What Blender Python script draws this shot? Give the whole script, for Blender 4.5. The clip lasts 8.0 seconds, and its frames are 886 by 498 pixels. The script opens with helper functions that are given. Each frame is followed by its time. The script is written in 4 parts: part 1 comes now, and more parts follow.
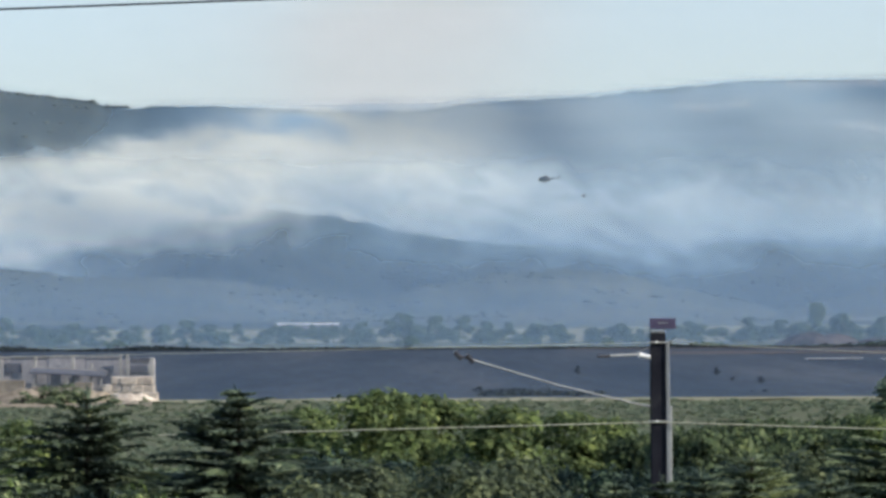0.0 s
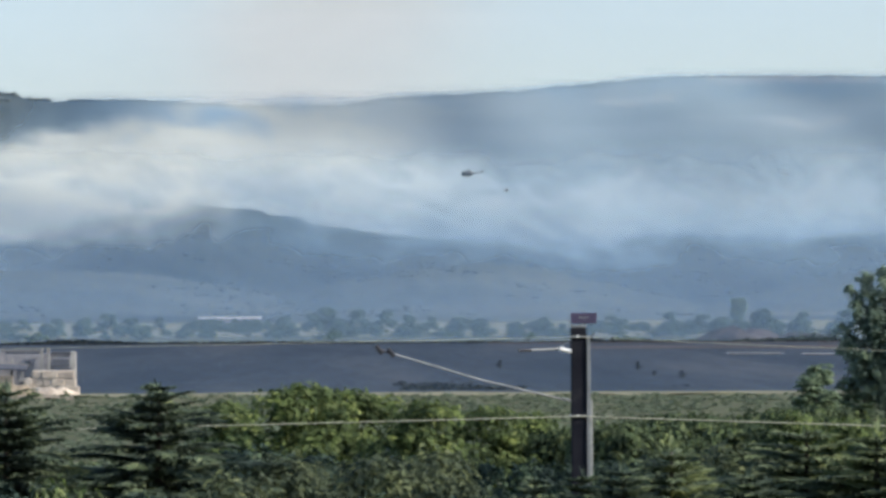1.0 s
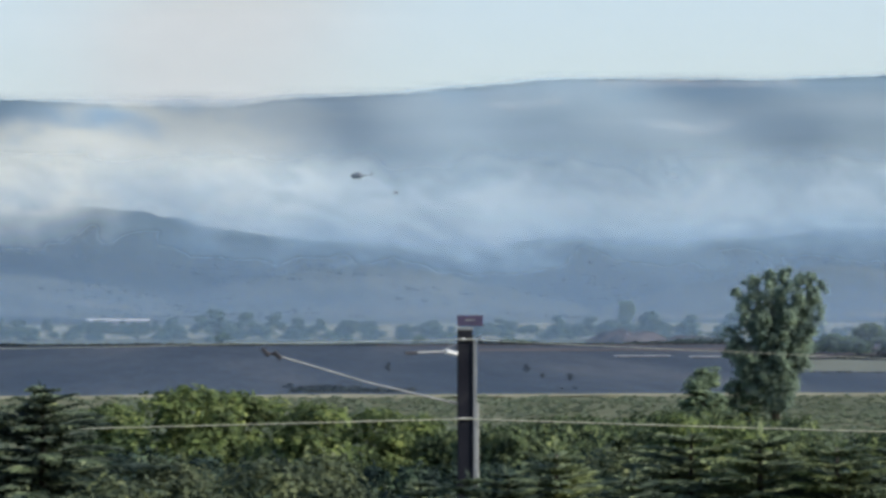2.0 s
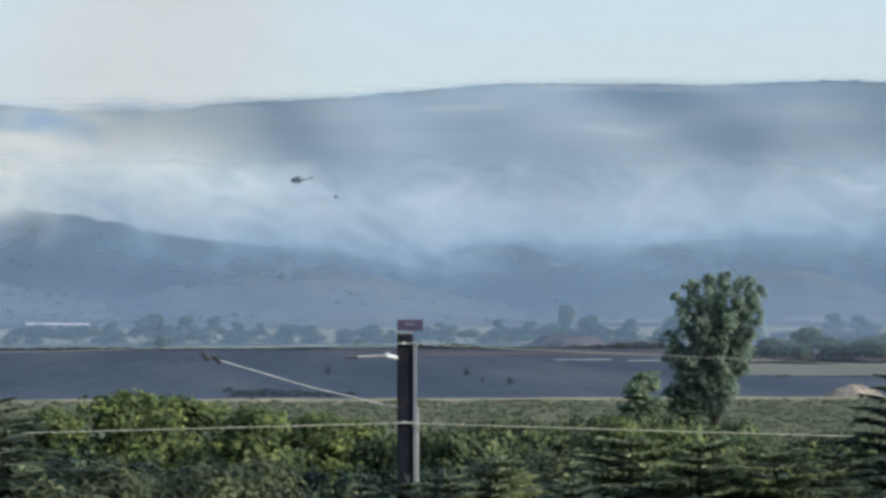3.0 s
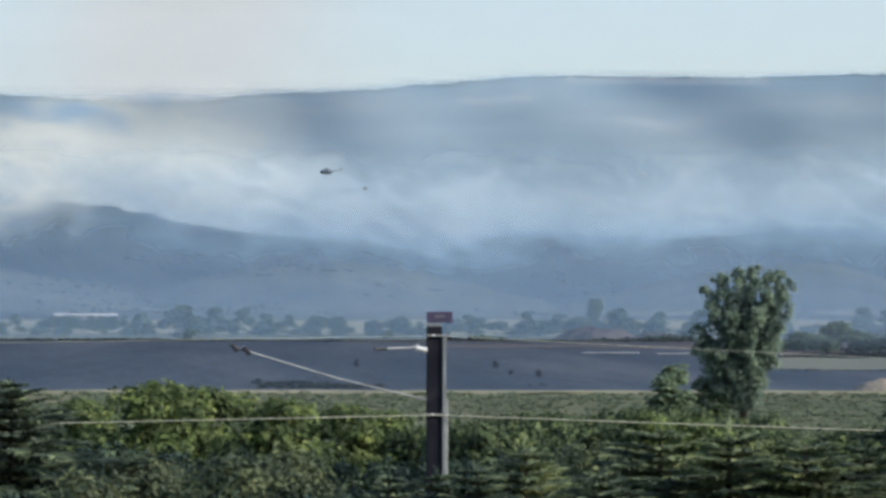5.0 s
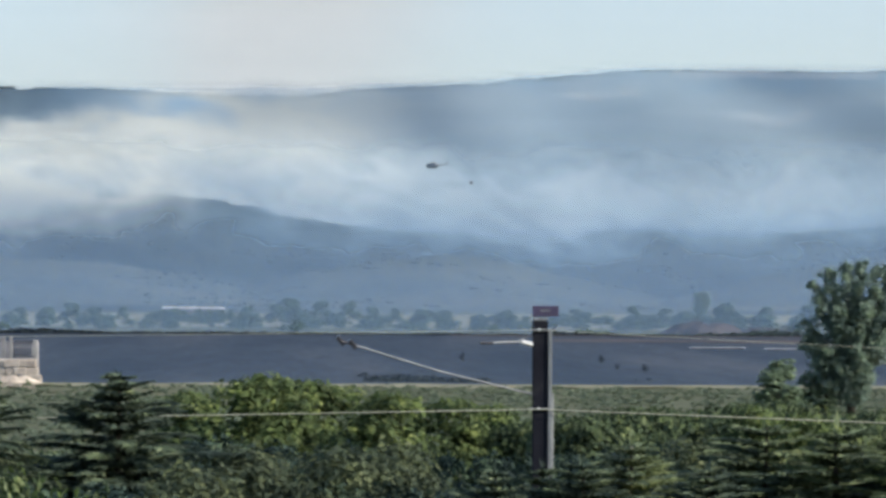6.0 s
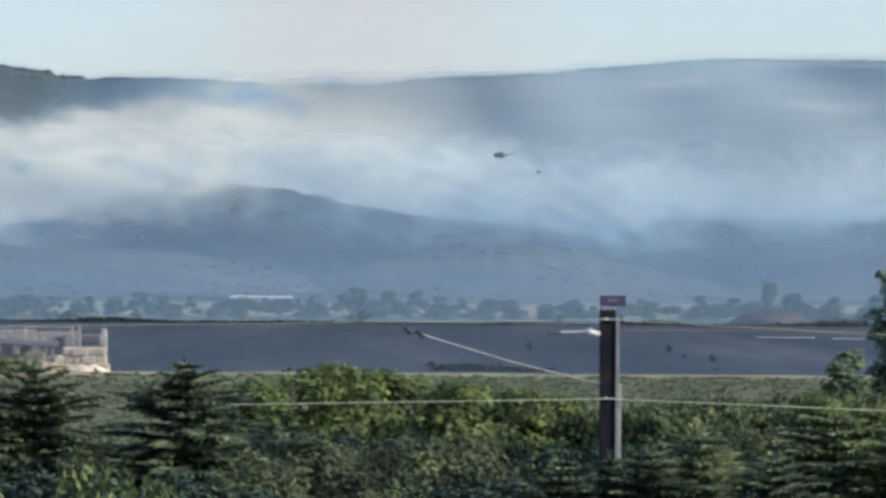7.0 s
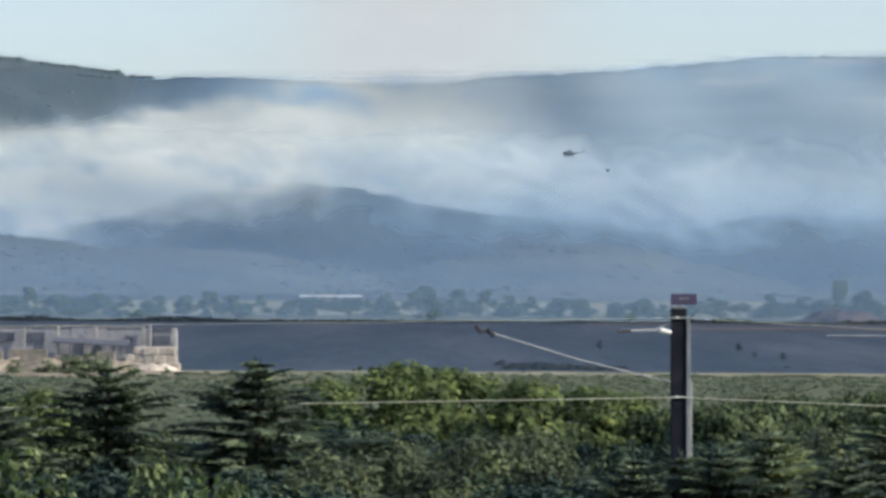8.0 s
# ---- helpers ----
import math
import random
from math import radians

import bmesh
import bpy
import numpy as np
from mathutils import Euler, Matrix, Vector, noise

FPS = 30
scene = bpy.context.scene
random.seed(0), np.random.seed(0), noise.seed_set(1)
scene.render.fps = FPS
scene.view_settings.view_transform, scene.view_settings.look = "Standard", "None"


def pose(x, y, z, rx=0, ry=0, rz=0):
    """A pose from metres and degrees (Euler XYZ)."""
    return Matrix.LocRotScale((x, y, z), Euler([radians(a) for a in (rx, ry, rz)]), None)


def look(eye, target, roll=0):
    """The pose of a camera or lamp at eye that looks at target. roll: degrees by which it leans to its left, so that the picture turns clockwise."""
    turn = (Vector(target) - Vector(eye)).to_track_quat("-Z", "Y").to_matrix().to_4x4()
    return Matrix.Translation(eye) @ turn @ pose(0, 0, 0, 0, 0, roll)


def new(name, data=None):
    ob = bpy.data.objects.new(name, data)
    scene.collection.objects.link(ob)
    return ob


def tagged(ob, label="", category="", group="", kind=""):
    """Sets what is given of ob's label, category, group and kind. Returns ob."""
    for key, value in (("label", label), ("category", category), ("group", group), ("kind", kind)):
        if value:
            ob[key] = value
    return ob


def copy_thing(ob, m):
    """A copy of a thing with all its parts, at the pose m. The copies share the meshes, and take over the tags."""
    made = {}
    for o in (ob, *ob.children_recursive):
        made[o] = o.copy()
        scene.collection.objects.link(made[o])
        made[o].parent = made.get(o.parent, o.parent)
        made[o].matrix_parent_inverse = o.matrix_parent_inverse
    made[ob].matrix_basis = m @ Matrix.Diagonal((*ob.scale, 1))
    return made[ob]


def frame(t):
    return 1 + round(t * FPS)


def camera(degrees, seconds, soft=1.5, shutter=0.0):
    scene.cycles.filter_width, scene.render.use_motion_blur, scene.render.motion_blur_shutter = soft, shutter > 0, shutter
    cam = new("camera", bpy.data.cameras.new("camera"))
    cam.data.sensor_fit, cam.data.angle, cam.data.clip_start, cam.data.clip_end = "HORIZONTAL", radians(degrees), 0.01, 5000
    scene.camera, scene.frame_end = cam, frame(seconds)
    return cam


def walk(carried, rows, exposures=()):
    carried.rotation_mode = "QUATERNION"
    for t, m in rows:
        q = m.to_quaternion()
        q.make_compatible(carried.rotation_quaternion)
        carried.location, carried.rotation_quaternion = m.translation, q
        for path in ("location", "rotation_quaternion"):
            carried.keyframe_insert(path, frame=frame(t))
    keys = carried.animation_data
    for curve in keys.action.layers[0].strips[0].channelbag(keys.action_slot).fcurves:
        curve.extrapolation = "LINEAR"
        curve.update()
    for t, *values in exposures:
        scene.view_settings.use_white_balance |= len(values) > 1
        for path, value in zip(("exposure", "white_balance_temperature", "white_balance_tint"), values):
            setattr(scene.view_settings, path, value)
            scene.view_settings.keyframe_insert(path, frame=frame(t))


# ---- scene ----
# ---------------------------------------------------------------- camera
EYE = 8.0
cam = camera(17.82, 8.0, soft=3.2, shutter=0.4)
ROWS = [
    (0.0, -0.042, -0.000, 1.192, 0.300),
    (0.5, -0.024, -0.685, 1.088, 0.293),
    (1.0, -0.021, -1.570, 1.067, 0.187),
    (1.5, -0.018, -2.310, 0.996, 0.125),
    (2.0, 0.024, -3.817, 1.112, 0.086),
    (2.2, 0.026, -4.207, 1.180, 0.085),
    (3.3, 0.024, -5.098, 1.185, 0.080),
    (3.5, 0.022, -5.052, 1.139, 0.060),
    (4.0, 0.021, -5.045, 1.074, -0.060),
    (4.2, 0.019, -4.930, 1.052, -0.090),
    (5.3, 0.006, -3.850, 1.015, -0.220),
    (5.5, 0.005, -3.239, 0.978, -0.242),
    (6.0, 0.011, -2.301, 0.907, -0.324),
    (6.5, 0.015, -1.560, 0.793, -0.400),
    (7.0, 0.011, -0.938, 0.683, -0.401),
    (7.5, 0.005, -0.209, 0.592, -0.380),
    (8.0, -0.012, 0.466, 0.650, -0.272),
]
walk(cam, [(t, pose(x, 0, EYE, 90 + pitch, roll, yaw)) for t, x, yaw, pitch, roll in ROWS])

# ---------------------------------------------------------------- light
SUN = Vector((0.81, -0.26, 0.53)).normalized()
world = bpy.data.worlds.new("sky")
scene.world = world
world.use_nodes = True
wn = world.node_tree
sky = wn.nodes.new("ShaderNodeTexSky")
sky.sky_type = "NISHITA"
sky.sun_disc = False
sky.sun_elevation = math.asin(SUN.z)
sky.sun_rotation = math.atan2(SUN.x, SUN.y)
sky.air_density, sky.dust_density, sky.ozone_density = 1.0, 2.0, 2.0
wn.links.new(sky.outputs[0], wn.nodes["Background"].inputs[0])
wn.nodes["Background"].inputs[1].default_value = 0.10
lamp = bpy.data.lights.new("sun", "SUN")
lamp.energy, lamp.angle, lamp.color = 2.6, radians(0.8), (1.0, 0.94, 0.85)
sun = new("sun", lamp)
sun.matrix_world = look((60, 0, 80), Vector((60, 0, 80)) - SUN)
scene.view_settings.exposure = 1.285


# ---------------------------------------------------------------- materials
def nodes_of(name):
    m = bpy.data.materials.new(name)
    m.use_nodes = True
    m.node_tree.nodes.clear()
    return m, m.node_tree.nodes, m.node_tree.links


def noise_ramp(nd, lk, coord, scale, detail, stops, rough=0.6, stretch=(1, 1, 1)):
    mp = nd.new("ShaderNodeMapping")
    mp.inputs["Scale"].default_value = stretch
    lk.new(coord, mp.inputs["Vector"])
    nz = nd.new("ShaderNodeTexNoise")
    nz.inputs["Scale"].default_value = scale
    nz.inputs["Detail"].default_value = detail
    nz.inputs["Roughness"].default_value = rough
    lk.new(mp.outputs[0], nz.inputs["Vector"])
    rp = nd.new("ShaderNodeValToRGB")
    rp.color_ramp.elements[0].position, rp.color_ramp.elements[0].color = stops[0][0], (*stops[0][1], 1)
    rp.color_ramp.elements[1].position, rp.color_ramp.elements[1].color = stops[-1][0], (*stops[-1][1], 1)
    for pos, col in stops[1:-1]:
        rp.color_ramp.elements.new(pos).color = (*col, 1)
    lk.new(nz.outputs["Fac"], rp.inputs[0])
    return nz.outputs["Fac"], rp.outputs[0]


def surface(name, scale, stops, fine=None, rough=0.8, metal=0.0, bump=0.3, dist=0.02, stretch=(1, 1, 1)):
    """A matt surface: broad stains by a ramp, a finer noise multiplied over it, and relief."""
    m, nd, lk = nodes_of(name)
    tc = nd.new("ShaderNodeTexCoord")
    _, col = noise_ramp(nd, lk, tc.outputs["Object"], scale, 6, stops, stretch=stretch)
    fac, tone = noise_ramp(nd, lk, tc.outputs["Object"], fine or scale * 9, 4, [(0.3, (0.7, 0.7, 0.7)), (0.7, (1.2, 1.2, 1.2))], stretch=stretch)
    mx = nd.new("ShaderNodeMix")
    mx.data_type, mx.blend_type = "RGBA", "MULTIPLY"
    mx.inputs["Factor"].default_value = 0.8
    lk.new(col, mx.inputs["A"])
    lk.new(tone, mx.inputs["B"])
    bs = nd.new("ShaderNodeBsdfPrincipled")
    bs.inputs["Roughness"].default_value, bs.inputs["Metallic"].default_value = rough, metal
    if rough > 0.75:
        bs.inputs["Specular IOR Level"].default_value = 0.08
    lk.new(mx.outputs["Result"], bs.inputs["Base Color"])
    if bump:
        bp = nd.new("ShaderNodeBump")
        bp.inputs["Strength"].default_value, bp.inputs["Distance"].default_value = bump, dist
        lk.new(fac, bp.inputs["Height"])
        lk.new(bp.outputs[0], bs.inputs["Normal"])
    out = nd.new("ShaderNodeOutputMaterial")
    lk.new(bs.outputs[0], out.inputs[0])
    return m


def leafage(name, dark, mid, light, through_light=0.35, rough=0.75, swing=1.0):
    """Leaves: each one its own green, some light passing through; noise tints clumps as shaded or sunlit."""
    m, nd, lk = nodes_of(name)
    geo = nd.new("ShaderNodeNewGeometry")
    tc = nd.new("ShaderNodeTexCoord")
    rp = nd.new("ShaderNodeValToRGB")
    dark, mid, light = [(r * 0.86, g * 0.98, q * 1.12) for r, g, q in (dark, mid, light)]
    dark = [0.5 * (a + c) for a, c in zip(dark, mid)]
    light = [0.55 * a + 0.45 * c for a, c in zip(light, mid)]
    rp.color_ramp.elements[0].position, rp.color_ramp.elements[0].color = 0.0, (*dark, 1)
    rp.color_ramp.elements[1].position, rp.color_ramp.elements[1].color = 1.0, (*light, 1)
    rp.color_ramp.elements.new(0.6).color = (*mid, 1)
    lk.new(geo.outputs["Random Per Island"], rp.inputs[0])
    # shaded hollows (bluish dark) and sunlit clumps (yellowish) put into the leaf colour
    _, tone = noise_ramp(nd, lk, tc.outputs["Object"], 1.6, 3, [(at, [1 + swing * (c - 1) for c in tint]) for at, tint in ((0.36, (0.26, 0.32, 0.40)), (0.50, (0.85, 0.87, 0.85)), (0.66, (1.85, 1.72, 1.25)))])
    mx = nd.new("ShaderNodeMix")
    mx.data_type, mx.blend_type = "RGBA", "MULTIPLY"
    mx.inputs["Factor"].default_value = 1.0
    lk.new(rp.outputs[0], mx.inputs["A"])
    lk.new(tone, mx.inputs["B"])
    bs = nd.new("ShaderNodeBsdfPrincipled")
    bs.inputs["Roughness"].default_value = rough
    bs.inputs["Specular IOR Level"].default_value = 0.12
    lk.new(mx.outputs["Result"], bs.inputs["Base Color"])
    tr = nd.new("ShaderNodeBsdfTranslucent")
    lk.new(mx.outputs["Result"], tr.inputs[0])
    ms = nd.new("ShaderNodeMixShader")
    ms.inputs[0].default_value = through_light
    lk.new(bs.outputs[0], ms.inputs[1])
    lk.new(tr.outputs[0], ms.inputs[2])
    out = nd.new("ShaderNodeOutputMaterial")
    lk.new(ms.outputs[0], out.inputs[0])
    return m


def smoke_material(name, thin, thick, wisp=0.0015, swing=0.35):
    """Thin smoke: its density lets the land behind show through, what it holds scatters the daylight."""
    m, nd, lk = nodes_of(name)
    de = nd.new("ShaderNodeAttribute")
    de.attribute_name = "smoke_amount"
    wa = nd.new("ShaderNodeAttribute")
    wa.attribute_name = "smoke_warmth"
    tc = nd.new("ShaderNodeTexCoord")
    fac, tone = noise_ramp(nd, lk, tc.outputs["Object"], wisp, 7, [(0.25, (1 - swing,) * 3), (0.75, (1 + swing,) * 3)], rough=0.55, stretch=(1, 1, 1.9))
    mul = nd.new("ShaderNodeMath")
    mul.operation, mul.use_clamp = "MULTIPLY", True
    lk.new(de.outputs["Fac"], mul.inputs[0])
    lk.new(tone, mul.inputs[1])
    mx = nd.new("ShaderNodeMix")
    mx.data_type = "RGBA"
    mx.inputs["A"].default_value, mx.inputs["B"].default_value = (*thin, 1), (*thick, 1)
    lk.new(wa.outputs["Fac"], mx.inputs["Factor"])
    df, tr = nd.new("ShaderNodeBsdfDiffuse"), nd.new("ShaderNodeBsdfTranslucent")
    lk.new(mx.outputs["Result"], df.inputs[0])
    lk.new(mx.outputs["Result"], tr.inputs[0])
    body = nd.new("ShaderNodeMixShader")
    body.inputs[0].default_value = 0.5
    lk.new(df.outputs[0], body.inputs[1])
    lk.new(tr.outputs[0], body.inputs[2])
    clear = nd.new("ShaderNodeBsdfTransparent")
    ms = nd.new("ShaderNodeMixShader")
    lk.new(mul.outputs[0], ms.inputs[0])
    lk.new(clear.outputs[0], ms.inputs[1])
    lk.new(body.outputs[0], ms.inputs[2])
    out = nd.new("ShaderNodeOutputMaterial")
    lk.new(ms.outputs[0], out.inputs[0])
    return m


M_GRASS = surface("dry_grass", 0.03, [(0.3, (0.050, 0.060, 0.034)), (0.5, (0.070, 0.078, 0.045)), (0.72, (0.105, 0.104, 0.066))], fine=0.4, bump=0.6, dist=0.3)
M_BURNT = surface("burnt_field", 0.03, [(0.35, (0.013, 0.021, 0.035)), (0.52, (0.026, 0.034, 0.048)), (0.68, (0.048, 0.052, 0.062))], fine=0.35, rough=0.9, bump=0.4, dist=0.15, stretch=(1.6, 0.16, 1))
M_WOODS_FAR = surface("wooded_slope", 0.006, [(0.3, (0.016, 0.024, 0.024)), (0.5, (0.022, 0.030, 0.031)), (0.64, (0.036, 0.043, 0.041)), (0.78, (0.10, 0.098, 0.086))], fine=0.05, bump=0.6, dist=4.0, stretch=(0.4, 0.4, 3.0))
M_WOODS = surface("scrub_slope", 0.009, [(0.36, (0.007, 0.013, 0.014)), (0.5, (0.014, 0.021, 0.019)), (0.68, (0.040, 0.043, 0.035))], fine=0.05, bump=0.6, dist=2.5)
M_FAR_TREES = leafage("far_tree_leaves", (0.054, 0.078, 0.040), (0.080, 0.108, 0.054), (0.125, 0.146, 0.076), 0.3, swing=0.6)
M_FAR_WOODS = surface("hill_woods_leaves", 0.02, [(0.3, (0.022, 0.030, 0.026)), (0.55, (0.032, 0.040, 0.033)), (0.75, (0.045, 0.053, 0.041))], fine=0.3, bump=0.0)
M_RIDGE_WOODS = surface("ridge_woods_leaves", 0.02, [(0.3, (0.045, 0.055, 0.050)), (0.7, (0.075, 0.085, 0.072))], fine=0.2, bump=0.0)
M_WEEDY_WOODS = surface("foothill_scrub_leaves", 0.02, [(0.3, (0.032, 0.042, 0.036)), (0.7, (0.058, 0.068, 0.054))], fine=0.3, bump=0.0)
M_SCRUB = surface("pale_scrub_slope", 0.012, [(0.3, (0.036, 0.046, 0.039)), (0.52, (0.066, 0.074, 0.059)), (0.75, (0.112, 0.114, 0.088))], fine=0.06, bump=0.6, dist=2.5, stretch=(0.5, 1, 1.6))
M_FALLOW = surface("fallow_earth", 0.03, [(0.3, (0.036, 0.031, 0.031)), (0.7, (0.075, 0.062, 0.060))], fine=0.3, rough=0.9, bump=0.3, dist=0.1, stretch=(0.3, 1, 1))
M_PALE_FIELD = surface("pale_field", 0.01, [(0.3, (0.12, 0.122, 0.078)), (0.7, (0.21, 0.20, 0.14))], fine=0.12, bump=0.2)
M_MEADOW = surface("thin_meadow", 0.02, [(0.3, (0.066, 0.074, 0.058)), (0.7, (0.115, 0.120, 0.092))], fine=0.3, bump=0.3, dist=0.1, stretch=(0.3, 1, 1))
M_EARTH = surface("bare_earth", 0.25, [(0.3, (0.13, 0.11, 0.085)), (0.55, (0.21, 0.18, 0.14)), (0.75, (0.31, 0.27, 0.21))], fine=2.0, bump=0.6, dist=0.1)
M_SAND = surface("pale_rubble", 1.2, [(0.3, (0.26, 0.215, 0.175)), (0.55, (0.42, 0.365, 0.30)), (0.75, (0.56, 0.50, 0.425))], fine=8.0, bump=0.6, dist=0.05)
M_CONCRETE = surface("weathered_concrete", 0.8, [(0.3, (0.17, 0.165, 0.16)), (0.7, (0.32, 0.31, 0.29))], fine=7, bump=0.3, dist=0.01)
M_MAST = surface("weathered_steel", 2.5, [(0.3, (0.008, 0.009, 0.014)), (0.55, (0.014, 0.015, 0.021)), (0.75, (0.028, 0.028, 0.031))], fine=30, rough=0.8, metal=0.0, bump=0.3, dist=0.004)
M_PALE_STEEL = surface("galvanised_and_sunlit_steel", 3.0, [(0.3, (0.145, 0.155, 0.16)), (0.7, (0.235, 0.25, 0.255))], fine=40, rough=0.55, metal=0.35, bump=0.2, dist=0.003)
M_PORCELAIN = surface("white_porcelain", 6.0, [(0.3, (0.72, 0.72, 0.70)), (0.7, (0.84, 0.84, 0.82))], fine=40, rough=0.2, bump=0.0)
M_DARK_INS = surface("dark_glazed_insulator", 6.0, [(0.3, (0.030, 0.030, 0.034)), (0.7, (0.06, 0.056, 0.058))], fine=40, rough=0.25, bump=0.0)
M_WIRE = surface("worn_wire", 1.0, [(0.3, (0.28, 0.29, 0.22)), (0.7, (0.42, 0.42, 0.33))], fine=20, rough=0.5, metal=0.2, bump=0.0)
M_RED = surface("faded_red_enamel", 5.0, [(0.3, (0.036, 0.029, 0.068)), (0.7, (0.054, 0.039, 0.086))], fine=40, rough=0.5, bump=0.1, dist=0.002)
M_BARK = surface("bark", 3.0, [(0.3, (0.042, 0.038, 0.032)), (0.7, (0.098, 0.090, 0.074))], fine=25, bump=0.8, dist=0.02, stretch=(1, 1, 0.25))
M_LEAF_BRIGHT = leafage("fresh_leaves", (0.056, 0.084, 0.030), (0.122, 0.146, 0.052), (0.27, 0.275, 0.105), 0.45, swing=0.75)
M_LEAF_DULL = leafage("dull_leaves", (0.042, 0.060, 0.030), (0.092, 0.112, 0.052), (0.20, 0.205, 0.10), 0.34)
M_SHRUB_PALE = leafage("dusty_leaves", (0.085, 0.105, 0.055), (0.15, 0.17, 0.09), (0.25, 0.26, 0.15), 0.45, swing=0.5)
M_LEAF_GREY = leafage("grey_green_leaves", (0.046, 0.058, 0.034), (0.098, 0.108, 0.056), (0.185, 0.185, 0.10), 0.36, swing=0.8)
M_WEEDS = leafage("dull_weeds", (0.085, 0.10, 0.056), (0.115, 0.13, 0.072), (0.155, 0.165, 0.10), 0.4, swing=0.5)
M_WEEDS_PALE = leafage("grey_weeds", (0.12, 0.135, 0.085), (0.155, 0.17, 0.105), (0.20, 0.21, 0.135), 0.45, swing=0.3)
# near-black leaf colour that stands for shade under the foliage
M_LEAF_SHADE = leafage("shade_coloured_leaves", (0.020, 0.034, 0.026), (0.036, 0.054, 0.038), (0.070, 0.090, 0.056), 0.16)
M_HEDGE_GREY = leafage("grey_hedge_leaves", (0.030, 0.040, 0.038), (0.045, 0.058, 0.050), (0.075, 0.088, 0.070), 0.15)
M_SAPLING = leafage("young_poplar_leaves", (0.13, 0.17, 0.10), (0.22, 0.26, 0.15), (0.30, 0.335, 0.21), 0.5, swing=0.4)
# palest leaves hold sun highlights, darkest ones the shaded inside
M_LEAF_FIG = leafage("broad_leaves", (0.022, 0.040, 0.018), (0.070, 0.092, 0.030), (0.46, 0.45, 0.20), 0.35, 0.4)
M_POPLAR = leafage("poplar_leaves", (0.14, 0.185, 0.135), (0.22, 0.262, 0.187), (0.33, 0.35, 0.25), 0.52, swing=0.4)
# palest sprays stand for sunlit bough tips
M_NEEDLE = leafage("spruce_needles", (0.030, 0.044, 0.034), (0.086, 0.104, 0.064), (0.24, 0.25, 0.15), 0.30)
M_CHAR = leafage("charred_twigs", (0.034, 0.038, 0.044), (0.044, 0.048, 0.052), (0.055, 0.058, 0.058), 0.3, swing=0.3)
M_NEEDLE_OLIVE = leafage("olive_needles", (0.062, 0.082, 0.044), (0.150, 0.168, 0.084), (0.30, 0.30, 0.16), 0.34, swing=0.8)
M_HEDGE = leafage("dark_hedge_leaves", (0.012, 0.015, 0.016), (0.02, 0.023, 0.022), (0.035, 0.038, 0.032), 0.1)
# grey paint lightened to stand for the haze before the helicopter
M_HELI = surface("haze_greyed_helicopter_paint", 0.4, [(0.3, (0.15, 0.175, 0.20)), (0.7, (0.21, 0.24, 0.27))], fine=3, rough=0.4, bump=0.0)
M_GLASS_DARK = surface("tinted_canopy_glass", 1.0, [(0.3, (0.01, 0.012, 0.015)), (0.7, (0.02, 0.022, 0.026))], fine=5, rough=0.08, bump=0.0)
M_BUCKET = surface("bucket_fabric", 2.0, [(0.3, (0.06, 0.055, 0.06)), (0.7, (0.10, 0.09, 0.09))], fine=12, rough=0.7, bump=0.1)
M_PANEL = surface("grey_concrete_panel", 0.5, [(0.3, (0.19, 0.185, 0.20)), (0.7, (0.30, 0.29, 0.30))], fine=5, bump=0.2, dist=0.01)
M_SLATE = surface("slate_roof_and_dark_hole", 0.6, [(0.3, (0.045, 0.048, 0.062)), (0.7, (0.08, 0.082, 0.10))], fine=6, rough=0.7, bump=0.3, dist=0.02)
M_HILL_FIELD = surface("pale_hill_field", 0.02, [(0.3, (0.12, 0.112, 0.096)), (0.7, (0.20, 0.185, 0.16))], fine=0.03, bump=0.2)
M_ROOF = surface("pale_sheet_roof", 0.1, [(0.3, (0.30, 0.29, 0.27)), (0.7, (0.42, 0.40, 0.38))], fine=1, rough=0.5, bump=0.0)
# blue of aerial haze is put into the colour of thin sheets
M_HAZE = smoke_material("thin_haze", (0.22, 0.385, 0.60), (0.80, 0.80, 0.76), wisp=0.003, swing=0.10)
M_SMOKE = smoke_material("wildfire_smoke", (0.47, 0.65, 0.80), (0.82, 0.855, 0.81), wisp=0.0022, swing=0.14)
M_PLUME = smoke_material("high_smoke", (0.80, 0.87, 0.90), (0.95, 0.93, 0.87), wisp=0.0007, swing=0.15)


# ---------------------------------------------------------------- helpers of this scene
def spot(x, y, d):
    """A place d metres ahead on the bearing x and height y (in steps of 0.2 milliradian; 784 is straight ahead, 545 level)."""
    return Vector((d * (x - 784) / 5000, d, EYE + d * (545 - y) / 5000))


def mesh_of(name, verts, faces, material, smooth=False):
    me = bpy.data.meshes.new(name)
    me.from_pydata([tuple(v) for v in verts] if not isinstance(verts, np.ndarray) else verts.tolist(), [], faces if isinstance(faces, list) else faces.tolist())
    me.materials.append(material)
    if smooth:
        me.shade_smooth()
    me.update()
    return me


def part(name, bm, material, parent=None, label="", smooth=False):
    """Links a bmesh, or a mesh, as one object under a thing or a part."""
    if isinstance(bm, bpy.types.Mesh):
        me = bm
    else:
        me = bpy.data.meshes.new(name)
        bm.to_mesh(me)
        bm.free()
        me.materials.append(material)
    if smooth:
        me.shade_smooth()
    ob = new(name, me)
    ob.parent = parent
    return tagged(ob, label) if label else ob


